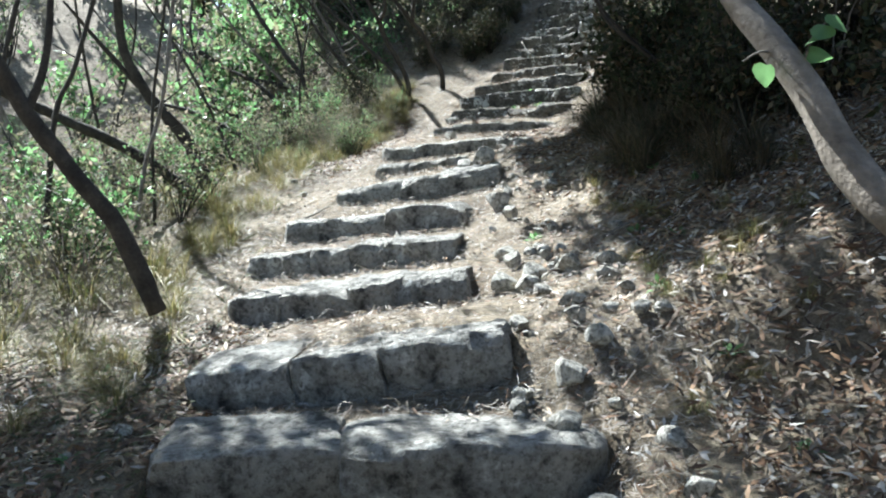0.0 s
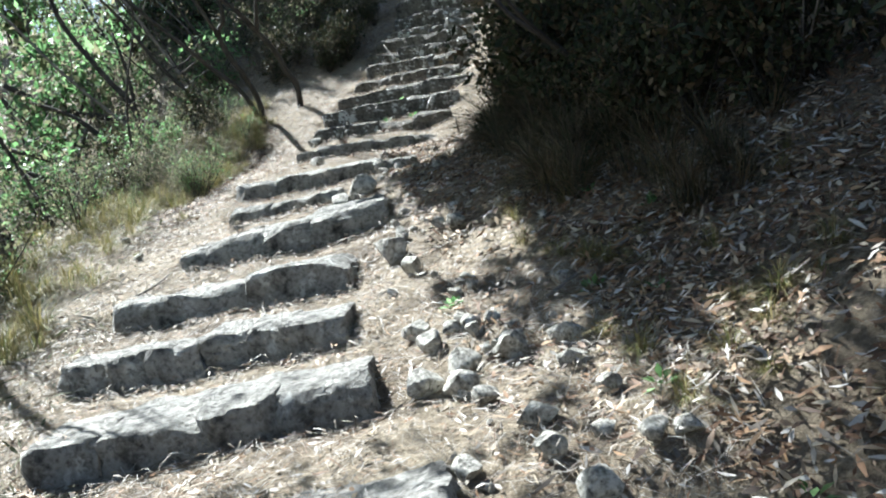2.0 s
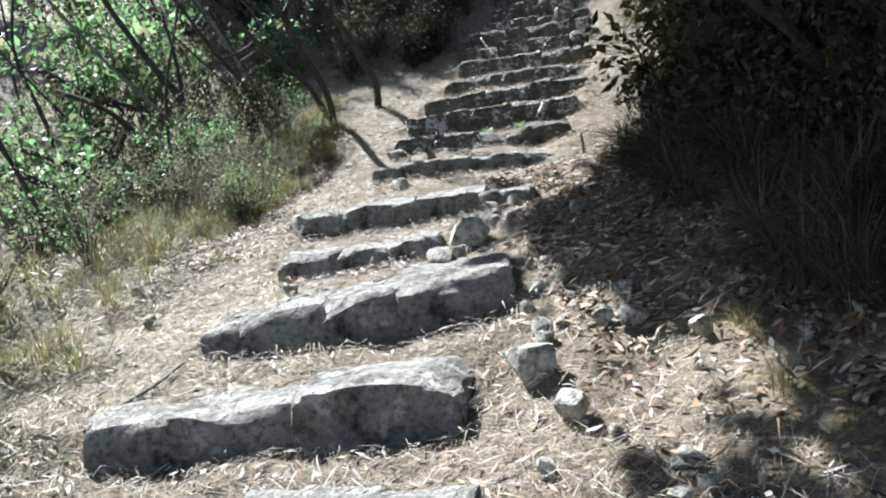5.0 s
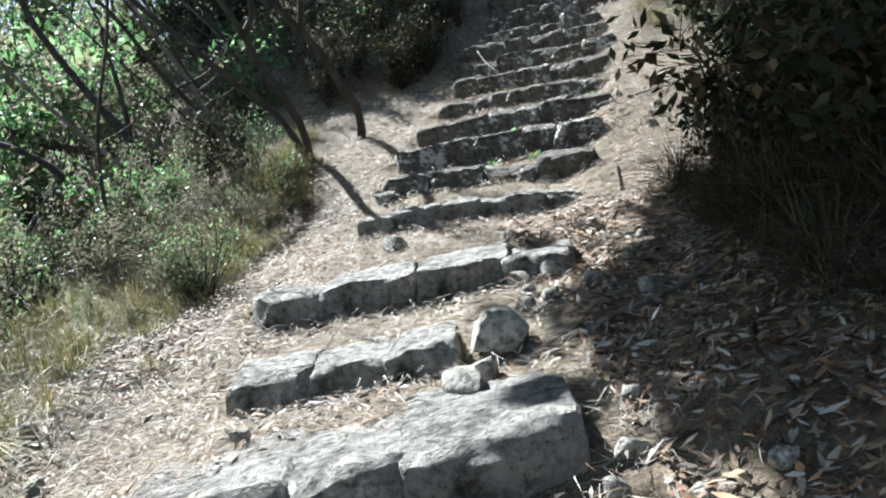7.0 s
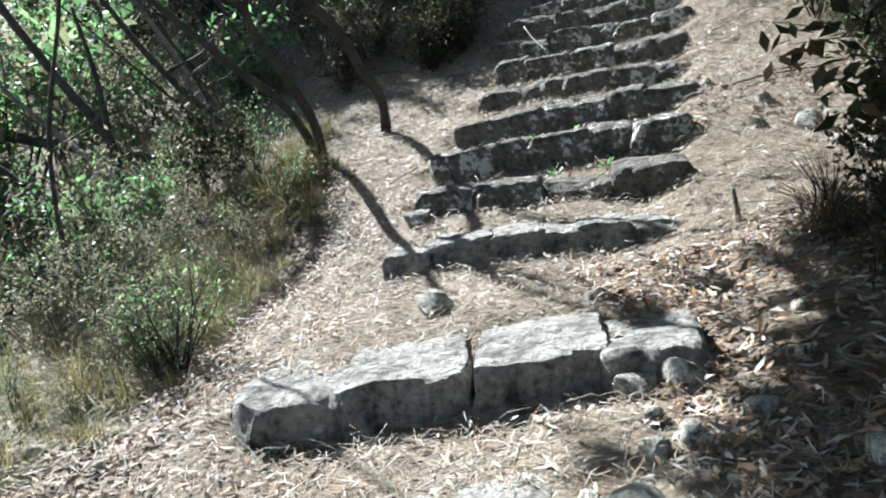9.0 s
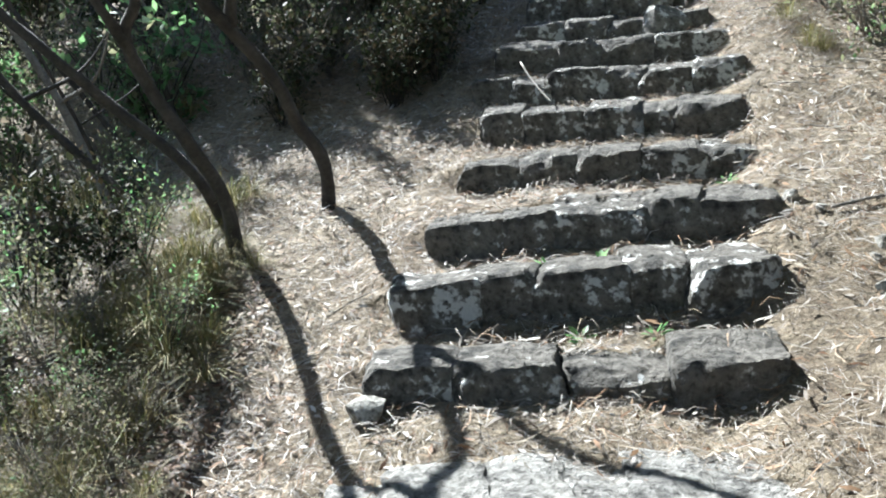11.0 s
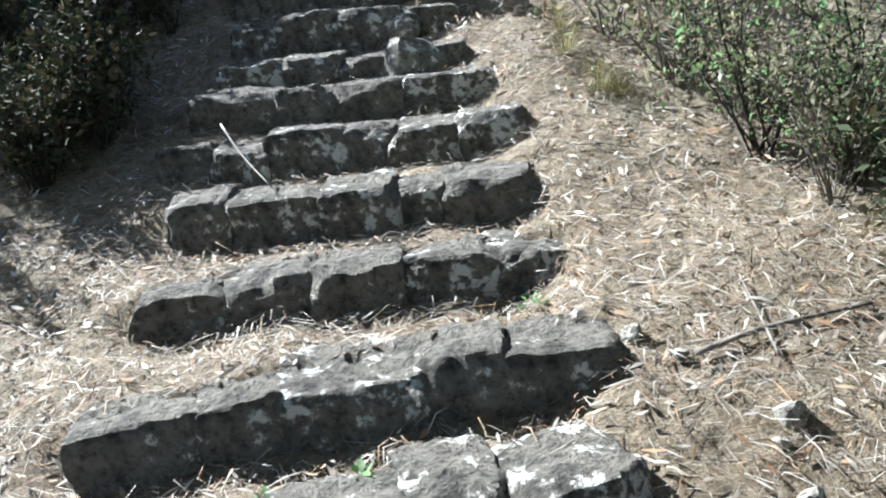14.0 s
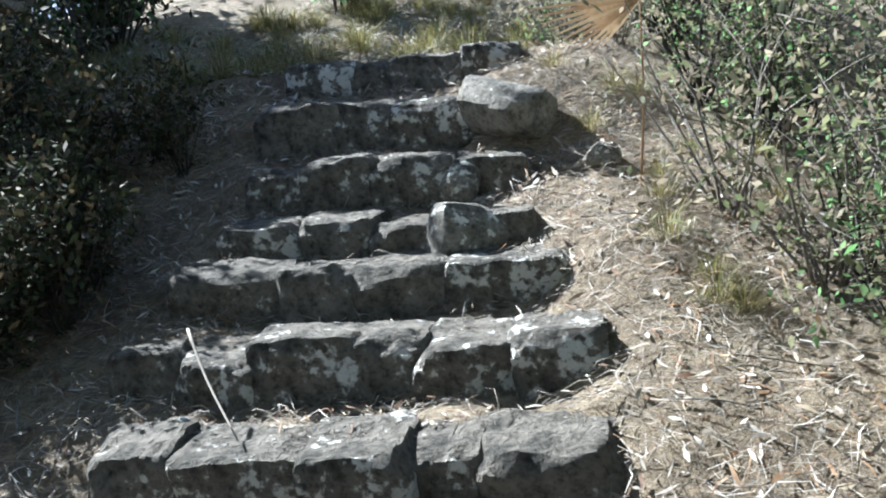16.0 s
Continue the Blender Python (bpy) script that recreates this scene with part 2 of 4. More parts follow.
# ---- mesh helpers ----
def mesh_from(name, verts, faces, mats, smooth=False, slots=None):
    me = bpy.data.meshes.new(name)
    me.from_pydata([tuple(v) for v in verts], [], [tuple(f) for f in faces])
    for m in mats:
        me.materials.append(m)
    if slots is not None:
        me.polygons.foreach_set("material_index", np.asarray(slots, dtype=np.int32))
    if smooth:
        me.polygons.foreach_set("use_smooth", np.ones(len(me.polygons), dtype=bool))
    me.update()
    return me


def part(name, me, parent):
    ob = new(name, me)
    ob.parent = parent
    return ob


def smooth_line(pts, steps=5):
    pts = [Vector(p) for p in pts]
    q = [pts[0] * 2 - pts[1], *pts, pts[-1] * 2 - pts[-2]]
    out = []
    for i in range(1, len(q) - 2):
        for k in range(steps):
            t = k / steps
            a, b, c, d = q[i - 1:i + 3]
            out.append(0.5 * (2 * b + (c - a) * t + (2 * a - 5 * b + 4 * c - d) * t * t + (3 * b - a - 3 * c + d) * t ** 3))
    return out + [pts[-1]]


def tube(verts, faces, line, r0, r1, sides=7, knots=0.12, seed=0):
    base, n = len(verts), len(line)
    for i, p in enumerate(line):
        d = (line[min(i + 1, n - 1)] - line[max(i - 1, 0)]).normalized()
        a = d.orthogonal().normalized() if i == 0 else (a - d * a.dot(d)).normalized()
        b = d.cross(a)
        r = r0 + (r1 - r0) * i / (n - 1)
        for k in range(sides):
            w = 2 * math.pi * k / sides
            rr = r * (1 + knots * noise.noise(Vector((p.x * 6 + seed, p.y * 6 + k, p.z * 6))) * 2)
            verts.append(p + (a * math.cos(w) + b * math.sin(w)) * rr)
    for i in range(n - 1):
        for k in range(sides):
            j = base + i * sides
            faces.append((j + k, j + (k + 1) % sides, j + sides + (k + 1) % sides, j + sides + k))
    faces.append(tuple(base + (n - 1) * sides + k for k in range(sides)))
    faces.append(tuple(base + k for k in reversed(range(sides))))


def blades(centres, along, up, length, width, bend):
    """Pointed bent pieces: six corners and two quads each."""
    side = np.cross(along, up)
    side /= np.linalg.norm(side, axis=1, keepdims=True) + 1e-9
    L, W, B = length[:, None], width[:, None], bend[:, None]
    p = [centres - along * L / 2 - side * W * 0.15, centres - along * L / 2 + side * W * 0.15,
         centres - side * W / 2 + up * B, centres + side * W / 2 + up * B,
         centres + along * L / 2 - side * W * 0.08, centres + along * L / 2 + side * W * 0.08]
    v = np.stack(p, axis=1).reshape(-1, 3)
    i = np.arange(len(centres))[:, None] * 6
    f = np.concatenate([i + np.array([0, 1, 3, 2]), i + np.array([2, 3, 5, 4])], axis=1).reshape(-1, 4)
    return v, f


def leaves(centres, along, up, length, width, fold):
    """Folded leaves: four corners, two triangles each."""
    side = np.cross(along, up)
    side /= np.linalg.norm(side, axis=1, keepdims=True) + 1e-9
    L, W, F = length[:, None], width[:, None], fold[:, None]
    p = [centres, centres + along * L * 0.45 + side * W / 2 + up * F, centres + along * L, centres + along * L * 0.45 - side * W / 2 + up * F]
    v = np.stack(p, axis=1).reshape(-1, 3)
    i = np.arange(len(centres))[:, None] * 4
    f = np.concatenate([i + np.array([0, 1, 2]), i + np.array([0, 2, 3])], axis=1).reshape(-1, 3)
    return v, f


def fast_mesh(name, v, f, mats, slots=None):
    me = bpy.data.meshes.new(name)
    n, k = f.shape
    me.vertices.add(len(v))
    me.vertices.foreach_set("co", v.astype(np.float32).ravel())
    me.loops.add(n * k)
    me.loops.foreach_set("vertex_index", f.astype(np.int32).ravel())
    me.polygons.add(n)
    me.polygons.foreach_set("loop_start", np.arange(0, n * k, k, dtype=np.int32))
    for m in mats:
        me.materials.append(m)
    if slots is not None:
        me.polygons.foreach_set("material_index", slots.astype(np.int32))
    me.update(calc_edges=True)
    me.validate()
    return me


def unit(a):
    return a / (np.linalg.norm(a, axis=1, keepdims=True) + 1e-9)


# ---- ground: one sheet to the horizon ----
def spread(lo, hi, step, far):
    inner = list(np.arange(lo, hi + 1e-6, step))
    out, d = [], step
    p = hi
    while p < far:
        d *= 1.22
        p += d
        out.append(p)
    low, d = [], step
    p = lo
    while p > -far:
        d *= 1.22
        p -= d
        low.append(p)
    return np.array(low[::-1] + inner + out)


gx, gy = spread(-2.2, 3.6, 0.045, 300), spread(-0.2, 14.4, 0.045, 300)
X, Y = np.meshgrid(gx, gy)
Z = ground_height(X.ravel(), Y.ravel())
far = np.hypot(X.ravel(), Y.ravel() - 7)
Z = np.where(far > 45, np.clip(Z, -3, 11), Z)
nx, ny = len(gx), len(gy)
ii = (np.arange(ny - 1)[:, None] * nx + np.arange(nx - 1)[None, :]).ravel()
ground_mesh = fast_mesh("ground", np.stack([X.ravel(), Y.ravel(), Z], axis=1), np.stack([ii, ii + 1, ii + nx + 1, ii + nx], axis=1), [SOIL])
ground_mesh.polygons.foreach_set("use_smooth", np.ones(len(ground_mesh.polygons), dtype=bool))
tagged(new("ground", ground_mesh), "steep hillside path of dry soil under straw and leaf litter", "ground", kind="structure")


# ---- stones ----
def stone_mesh(name, size, seed, rough=0.1, square=5.0, cuts=6, mats=(STONE,), chips=9, away=(-0.3, 1.0), chip_at=(0.62, 0.86)):
    """A worn block: a rounded box with planes chipped off it and uneven sides."""
    rng = random.Random(seed)
    planes = []
    for k in range(chips):
        n = Vector((rng.gauss(0, 0.7), rng.gauss(*away), rng.gauss(0.3, 0.7))).normalized()
        reach = abs(n.x) * size[0] + abs(n.y) * size[1] + abs(n.z) * size[2]
        planes.append((n, reach * rng.uniform(*chip_at)))
    bm = bmesh.new()
    bmesh.ops.create_cube(bm, size=2)
    bmesh.ops.subdivide_edges(bm, edges=bm.edges[:], cuts=cuts, use_grid_fill=True)
    off = Vector((seed * 3.71, seed * 1.93, seed * 7.7))
    k = min(size)
    for v in bm.verts:
        p = v.co.copy()
        r = (abs(p.x) ** square + abs(p.y) ** square + abs(p.z) ** square) ** (1 / square)
        p = p / r
        w = Vector((p.x * size[0], p.y * size[1], p.z * size[2]))
        for n, h in planes:
            d = w.dot(n) - h
            if d > 0:
                w -= n * d * 0.9
        u = w / k * 0.12
        n1 = noise.noise_vector(u * 6 + off)
        n2 = noise.noise_vector(u * 19 + off)
        ridge = abs(noise.noise(u * 11 + off * 0.7))
        v.co = w + n1 * rough * k * 0.8 + n2 * rough * k * 0.5 - w.normalized() * (0.12 - min(ridge, 0.12)) * rough * k * 4
    me = bpy.data.meshes.new(name)
    bm.to_mesh(me)
    bm.free()
    for m in mats:
        me.materials.append(m)
    me.polygons.foreach_set("use_smooth", np.ones(len(me.polygons), dtype=bool))
    me.set_sharp_from_angle(angle=radians(24))
    return me


def stone_step(index, spec):
    xl, yl, zl, xr, yr, zr, face, depth, stones, mat = spec
    rng = random.Random(100 + index)
    a, b = Vector((xl, yl, zl)), Vector((xr, yr, zr))
    along = b - a
    flat = Vector((along.x, along.y, 0)).normalized()
    back = Vector((-flat.y, flat.x, 0))
    root = new("stone_step")
    root.location = (a + b) / 2 - Vector((0, 0, face))
    look_text = "grey weathered limestone slabs forming a step, litter on top" if mat is STONE else "dark rough stones with white lichen forming a step"
    tagged(root, look_text, "stone step", "steps of the hillside stair")
    cuts = sorted([0.0, 1.0] + [(k + rng.uniform(-0.22, 0.22)) / stones for k in range(1, stones)])
    for k in range(stones):
        f0, f1 = cuts[k], cuts[k + 1]
        width = along.length * (f1 - f0)
        d = depth * rng.uniform(0.85, 1.15)
        h = (face + 0.10) * 0.5
        me = stone_mesh("stone", (width * 0.5 + (0.014 if mat is STONE else 0.018), d * 0.5, h), index * 17 + k + 1, 0.15, 16.0 if mat is STONE else 13.0, 12, (mat,), 12, (-0.8, 0.6), (0.78, 0.96) if mat is STONE else (0.74, 0.95))
        ob = part("stone", me, root)
        c = a + along * ((f0 + f1) / 2) + back * (d * 0.5 + rng.uniform(-0.035, 0.035)) + Vector((0, 0, -h + rng.uniform(-0.03, 0.012)))
        turn = Matrix((flat, back, Vector((0, 0, 1)))).transposed().to_4x4()
        tilt = math.atan2(along.z, Vector((along.x, along.y)).length)
        ob.matrix_basis = Matrix.Translation(c - root.location) @ turn @ pose(0, 0, 0, (rng.uniform(3, 11) if mat is STONE_LICHEN else rng.uniform(0, 5)), -math.degrees(tilt) + rng.uniform(-2.5, 2.5), rng.uniform(-5, 5))


for i, s in enumerate(STEPS):
    stone_step(i, s)

ROCKS = [stone_mesh("rock", (1, r2, r3), 300 + i, 0.045, 7.0, 6, (ROCK_STONE,), 18, (0.0, 1.0), (0.36, 0.66)) for i, (r2, r3) in enumerate(((0.8, 0.6), (0.7, 0.75), (0.9, 0.5), (0.6, 0.5), (0.85, 0.8)))]

DARK_ROCKS = [stone_mesh("rock", (1, 0.8, r3), 350 + i, 0.07, 7.0, 8, (STONE_DARK,), 12, (0.0, 1.0), (0.5, 0.8)) for i, r3 in enumerate((0.6, 0.7, 0.5))]


def rock(x, y, width, turn=0.0, kind=0, sink=0.35, mat_label="grey angular limestone rock lying in the leaf litter"):
    size = width * 0.8
    ob = new("rock", DARK_ROCKS[kind % 3] if y > 11.5 else ROCKS[kind % len(ROCKS)])
    ob.matrix_basis = Matrix.Translation((x, y, gz(x, y) + size * (0.6 - sink))) @ pose(0, 0, 0, turn * 0.3 % 25, turn * 0.7 % 30, turn) @ Matrix.Scale(size, 4)
    tagged(ob, mat_label, "rock", "loose rocks beside the steps")
    return ob


rng = random.Random(5)
rock(0.42, 4.30, 0.10, 40, 1, 0.1)
rock(0.45, 5.72, 0.13, 15, 4, 0.1)
rock(0.52, 6.02, 0.06, 60, 1, 0.1)
rock(0.52, 5.44, 0.09, 70, 0, 0.1)
rock(0.76, 3.40, 0.10, 20, 2, 0.1)
rock(0.58, 2.95, 0.11, 200, 0, 0.15)
rock(0.62, 3.25, 0.10, 120, 1, 0.15)
rock(0.95, 2.6, 0.09, 120, 3, 0.15)
rock(1.02, 2.2, 0.10, 30, 1, 0.15)
rock(0.94, 5.62, 0.07, 30, 0, 0.1)
rock(0.38, 7.08, 0.17, 10, 2, 0.15)
rock(0.25, 6.72, 0.12, 90, 0, 0.2)
rock(0.68, 7.72, 0.11, 130, 1, 0.2)
rock(-0.40, 6.82, 0.05, 60, 4, 0.1)
rock(-0.72, 3.05, 0.08, 60, 4, 0.1)
rock(0.08, 8.55, 0.11, 60, 2, 0.2)
rock(0.05, 9.82, 0.10, 200, 4, 0.3)
rock(0.98, 9.75, 0.07, 20, 2, 0.1)
rock(1.22, 10.12, 0.075, 80, 1, 0.1)
rock(1.9, 12.26, 0.2, 10, 4, 0.25)
rock(2.24, 12.72, 0.24, 33, 0, 0.35)
rock(1.95, 12.62, 0.15, 80, 1, 0.3)
rock(2.42, 12.3, 0.10, 60, 2, 0.45)
rock(1.95, 9.72, 0.13, 60, 2, 0.4)
for k in range(70):
    y = rng.uniform(1.8, 8.4)
    x = 0.45 + abs(rng.gauss(0, 0.28)) if rng.random() < 0.75 else rng.uniform(-1.6, -0.9)
    rock(x + rng.uniform(0, 0.1), y, rng.uniform(0.02, 0.07), rng.uniform(0, 360), k, 0.2)
for k in range(34):
    rock(rng.uniform(0.42, 0.95), rng.uniform(2.6, 5.0), rng.uniform(0.05, 0.115), rng.uniform(0, 360), k, 0.2)
for k in range(14):
    rock(rng.uniform(0.3, 1.0), rng.uniform(5.0, 8.2), rng.uniform(0.04, 0.09), rng.uniform(0, 360), k, 0.25)
for k in range(16):
    rock(rng.uniform(1.5, 2.3), rng.uniform(8.6, 10.4), rng.uniform(0.02, 0.06), rng.uniform(0, 360), k, 0.25)


# ---- plants ----
def shrub_parts(seed, height, radius, stems, count, leaf, mats, lean=(0, 0), bare=0.0, thick=0.012):
    """Stems from one foot, twigs off them, and leaves in loose sprays round the twigs."""
    rng, nr = random.Random(seed), np.random.RandomState(seed)
    verts, faces, tips = [], [], []
    for s in range(stems):
        w = rng.uniform(0, 6.283)
        out = radius * rng.uniform(0.25, 1.0)
        top = Vector((math.cos(w) * out + lean[0], math.sin(w) * out + lean[1], height * rng.uniform(0.55, 1.0)))
        midp = top * 0.5 + Vector((rng.uniform(-0.15, 0.15), rng.uniform(-0.15, 0.15), height * 0.08))
        line = smooth_line([Vector((rng.uniform(-0.06, 0.06), rng.uniform(-0.06, 0.06), -0.08)), midp, top], 2)
        tube(verts, faces, line, thick * rng.uniform(0.7, 1.3), thick * 0.25, 3, 0.1, seed)
        for j in range(4):
            p = line[rng.randrange(1, len(line))]
            e = p + Vector((rng.gauss(0, 1), rng.gauss(0, 1), rng.gauss(0.3, 0.7))).normalized() * radius * rng.uniform(0.25, 0.6)
            m = (p + e) / 2 + Vector((rng.gauss(0, 0.03), rng.gauss(0, 0.03), rng.gauss(0.02, 0.03)))
            tube(verts, faces, [p, e], thick * 0.35, thick * 0.1, 3, 0.0, seed)
            if rng.random() >= bare:
                tips += [(p, m), (m, e), (m, e)]
        if rng.random() >= bare:
            tips += [(midp, top), (midp * 0.3, midp)]
    wood = mesh_from("stems", verts, faces, [TWIG if bare > 0.4 else BARK], True)
    if not tips or not count:
        return wood, None
    pick = nr.randint(0, len(tips), count)
    a = np.array([tuple(t[0]) for t in tips])[pick]
    b = np.array([tuple(t[1]) for t in tips])[pick]
    t = nr.rand(count, 1)
    c = a + (b - a) * t + nr.normal(0, 0.035 + radius * 0.05, (count, 3))
    d = unit(unit(b - a) * 0.5 + nr.normal(0, 0.8, (count, 3)) + np.array([0, 0, -0.1]))
    up = unit(np.array([0, 0, 1.0]) + nr.normal(0, 0.5, (count, 3)))
    L = leaf * nr.uniform(0.5, 1.3, count)
    v, f = leaves(c, d, up, L, L * nr.uniform(0.35, 0.6, count), L * nr.uniform(-0.1, 0.12, count))
    slots = np.repeat(nr.choice(len(mats), count), 2)
    return wood, fast_mesh("foliage", v, f, mats, slots)


def plant(name, wood, foliage, x, y, turn=0.0, size=1.0, label="", category="shrub", group="", z=None):
    root = new(name)
    root.matrix_basis = Matrix.Translation((x, y, gz(x, y) if z is None else z)) @ pose(0, 0, 0, 0, 0, turn)
    root.scale = (size, size, size)
    part("stems", wood, root)
    if foliage:
        part("foliage", foliage, root)
    return tagged(root, label, category, group)


GREEN_BUSH = [shrub_parts(s, 1.3, 0.7, 9, 700, 0.112, [GREEN, GREEN, OLIVE]) for s in (1, 2)]
OLIVE_BUSH = [shrub_parts(s, 1.2, 0.75, 10, 860, 0.054, [OLIVE, OLIVE, GREEN], bare=0.15) for s in (3, 4)]
DRY_BUSH = [shrub_parts(s, 1.2, 0.8, 11, 480, 0.058, [DRYLEAF, OLIVE], bare=0.5, thick=0.009) for s in (5, 6)]
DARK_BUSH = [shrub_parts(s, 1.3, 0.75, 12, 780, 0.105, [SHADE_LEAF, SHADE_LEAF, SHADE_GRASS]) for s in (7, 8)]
LABELS = {"g": "leafy green shrub on the dry hillside", "o": "dusty olive shrub with withered leaves among dry litter",
          "d": "leafless grey tangle of dry twigs and few leaves", "k": "dense shrub with leaves darkened to stand for deep shade"}
KINDS = {"g": GREEN_BUSH, "o": OLIVE_BUSH, "d": DRY_BUSH, "k": DARK_BUSH}
NAMES = {"g": "green_shrub", "o": "olive_shrub", "d": "dry_shrub", "k": "shade_shrub"}


def bush(kind, x, y, turn, size, pickd=0):
    w, f = KINDS[kind][pickd % 2]
    return plant(NAMES[kind], w, f, x, y, turn, size, LABELS[kind], "shrub", "shrubs on the slope")


rng = random.Random(11)
# thicket below the path, thinning towards the grass verge
for k in range(84):
    y = rng.uniform(4.5, 24)
    d = rng.uniform(1.25, 11) if k > 40 else rng.uniform(1.15, 3.0)
    x = (-0.95 if y < 6.5 else -0.95 + (min(y, 13) - 6.5) * 0.17) - d
    kind = rng.choice("ggodd" if d > 2.5 else "godd")
    bush(kind, x, y, rng.uniform(0, 360), rng.uniform(0.3, 0.6) if d < 2.2 else rng.uniform(0.55, 1.2), k)
for k in range(74):
    y = rng.uniform(4.0, 15)
    x = (-1.0 if y < 6.5 else -1.0 + (min(y, 12) - 6.5) * 0.13) - rng.uniform(0.55, 4.0)
    bush(rng.choice("ddodg"), x, y, rng.uniform(0, 360), rng.uniform(0.3, 0.75), k)
# far trees of the opposite slope
for k in range(44):
    y = rng.uniform(14, 46)
    x = -rng.uniform(7, 30) + (y - 12) * 0.25
    bush(rng.choice("ggod"), x, y, rng.uniform(0, 360), rng.uniform(1.3, 2.6), k)
for k in range(46):
    y = rng.uniform(5.0, 17)
    bush(rng.choice("ggod"), -rng.uniform(4.5, 13) + (y - 8) * 0.1, y, rng.uniform(0, 360), rng.uniform(0.7, 1.35), k)
# dark mass beside the upper steps, partly shrubs in the shade-darkened leaf colour
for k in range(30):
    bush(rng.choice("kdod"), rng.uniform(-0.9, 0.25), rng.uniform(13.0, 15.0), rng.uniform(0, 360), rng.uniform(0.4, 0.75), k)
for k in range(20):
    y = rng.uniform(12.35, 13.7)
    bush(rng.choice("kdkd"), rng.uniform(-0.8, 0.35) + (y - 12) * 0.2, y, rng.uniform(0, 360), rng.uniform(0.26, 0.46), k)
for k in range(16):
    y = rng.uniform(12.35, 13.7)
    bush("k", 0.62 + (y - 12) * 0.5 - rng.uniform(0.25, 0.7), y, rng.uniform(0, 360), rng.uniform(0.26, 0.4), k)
for k in range(26):
    bush(rng.choice("gok"), rng.uniform(-3.2, 0.6), rng.uniform(15.3, 17.5), rng.uniform(0, 360), rng.uniform(0.7, 1.2), k)
for k in range(14):
    bush(rng.choice("odd"), rng.uniform(-1.45, -0.8), rng.uniform(8.4, 10.2), rng.uniform(0, 360), rng.uniform(0.22, 0.38), k)
# dry scrub on the verge round the leaning saplings
for k in range(16):
    y = rng.uniform(9.2, 11.2)
    bush(rng.choice("oddk"), -0.75 - (11.2 - y) * 0.25 - rng.uniform(0, 0.9), y, rng.uniform(0, 360), rng.uniform(0.25, 0.48), k)
# shaded bank, most shrubs in the shade-darkened leaf colour
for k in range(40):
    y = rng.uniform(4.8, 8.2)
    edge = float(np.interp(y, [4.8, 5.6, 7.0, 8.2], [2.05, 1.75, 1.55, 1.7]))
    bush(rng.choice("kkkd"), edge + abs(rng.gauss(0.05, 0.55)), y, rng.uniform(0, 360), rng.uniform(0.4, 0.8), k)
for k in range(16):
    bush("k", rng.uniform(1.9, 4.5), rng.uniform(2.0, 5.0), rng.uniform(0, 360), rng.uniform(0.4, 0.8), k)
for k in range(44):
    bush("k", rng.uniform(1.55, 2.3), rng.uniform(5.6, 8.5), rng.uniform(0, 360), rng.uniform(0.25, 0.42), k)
# sunlit scrub right of the upper steps
for k in range(46):
    y = rng.uniform(10.4, 14.2)
    x = 2.5 + abs(rng.gauss(0, 0.55)) + (y - 10.4) * 0.1
    bush(rng.choice("dodo"), x, y, rng.uniform(0, 360), rng.uniform(0.3, 0.68), k)
for k, (x, y, size) in enumerate(((2.75, 9.75, 0.4), (2.7, 9.95, 0.42), (2.9, 9.7, 0.5), (2.75, 10.5, 0.42), (2.95, 10.2, 0.5), (2.65, 9.35, 0.45))):
    bush("okdokk"[k], x, y, 57 * k, size, k)
# mostly shade-darkened shrubs to fill the dark right edge
for k in range(14):
    bush("k" if k % 4 else "o", rng.uniform(2.3, 2.75), rng.uniform(9.4, 10.05), rng.uniform(0, 360), rng.uniform(0.3, 0.5), k)
# beyond the top
for k in range(20):
    bush(rng.choice("ogd"), rng.uniform(-4, 6), rng.uniform(15.5, 22), rng.uniform(0, 360), rng.uniform(0.7, 1.6), k)


def tuft_mesh(seed, count, height, mats):
    nr = np.random.RandomState(seed)
    w = nr.uniform(0, 6.283, count)
    out = np.stack([np.cos(w), np.sin(w), np.zeros(count)], axis=1)
    lean = nr.uniform(0.15, 1.5, count)[:, None]
    along = unit(out * lean + np.array([0, 0, 1.0]))
    L = height * nr.uniform(0.5, 1.1, count)
    root = out * nr.uniform(0, 0.09, count)[:, None]
    up = unit(-out + 0.01 * nr.normal(0, 1, (count, 3)))
    v, f = blades(root + along * L[:, None] / 2, along, up, L, nr.uniform(0.0025, 0.005, count), L * 0.12)
    v = v.reshape(count, 6, 3)
    v[:, 4:, 2] -= (L * lean[:, 0] * 0.35)[:, None]
    v[:, 4:, :] += (out * (L * lean[:, 0] * 0.25)[:, None])[:, None, :]
    return fast_mesh("blades", v.reshape(-1, 3), f, mats, np.repeat(nr.choice(len(mats), count), 2))


TUFTS = [tuft_mesh(20 + k, 125, 0.27, [GRASS, GRASS_GREEN] if k % 2 else [GRASS, GRASS, GRASS_GREEN]) for k in range(4)]


def tuft(x, y, size, turn, k, label="tuft of dry yellow-green grass on the path's verge"):
    ob = new("grass_tuft", TUFTS[k % 4])
    ob.matrix_basis = Matrix.Translation((x, y, gz(x, y) - 0.01)) @ pose(0, 0, 0, 0, 0, turn) @ Matrix.Scale(size, 4)
    tagged(ob, label, "grass", "grass tufts along the verge")


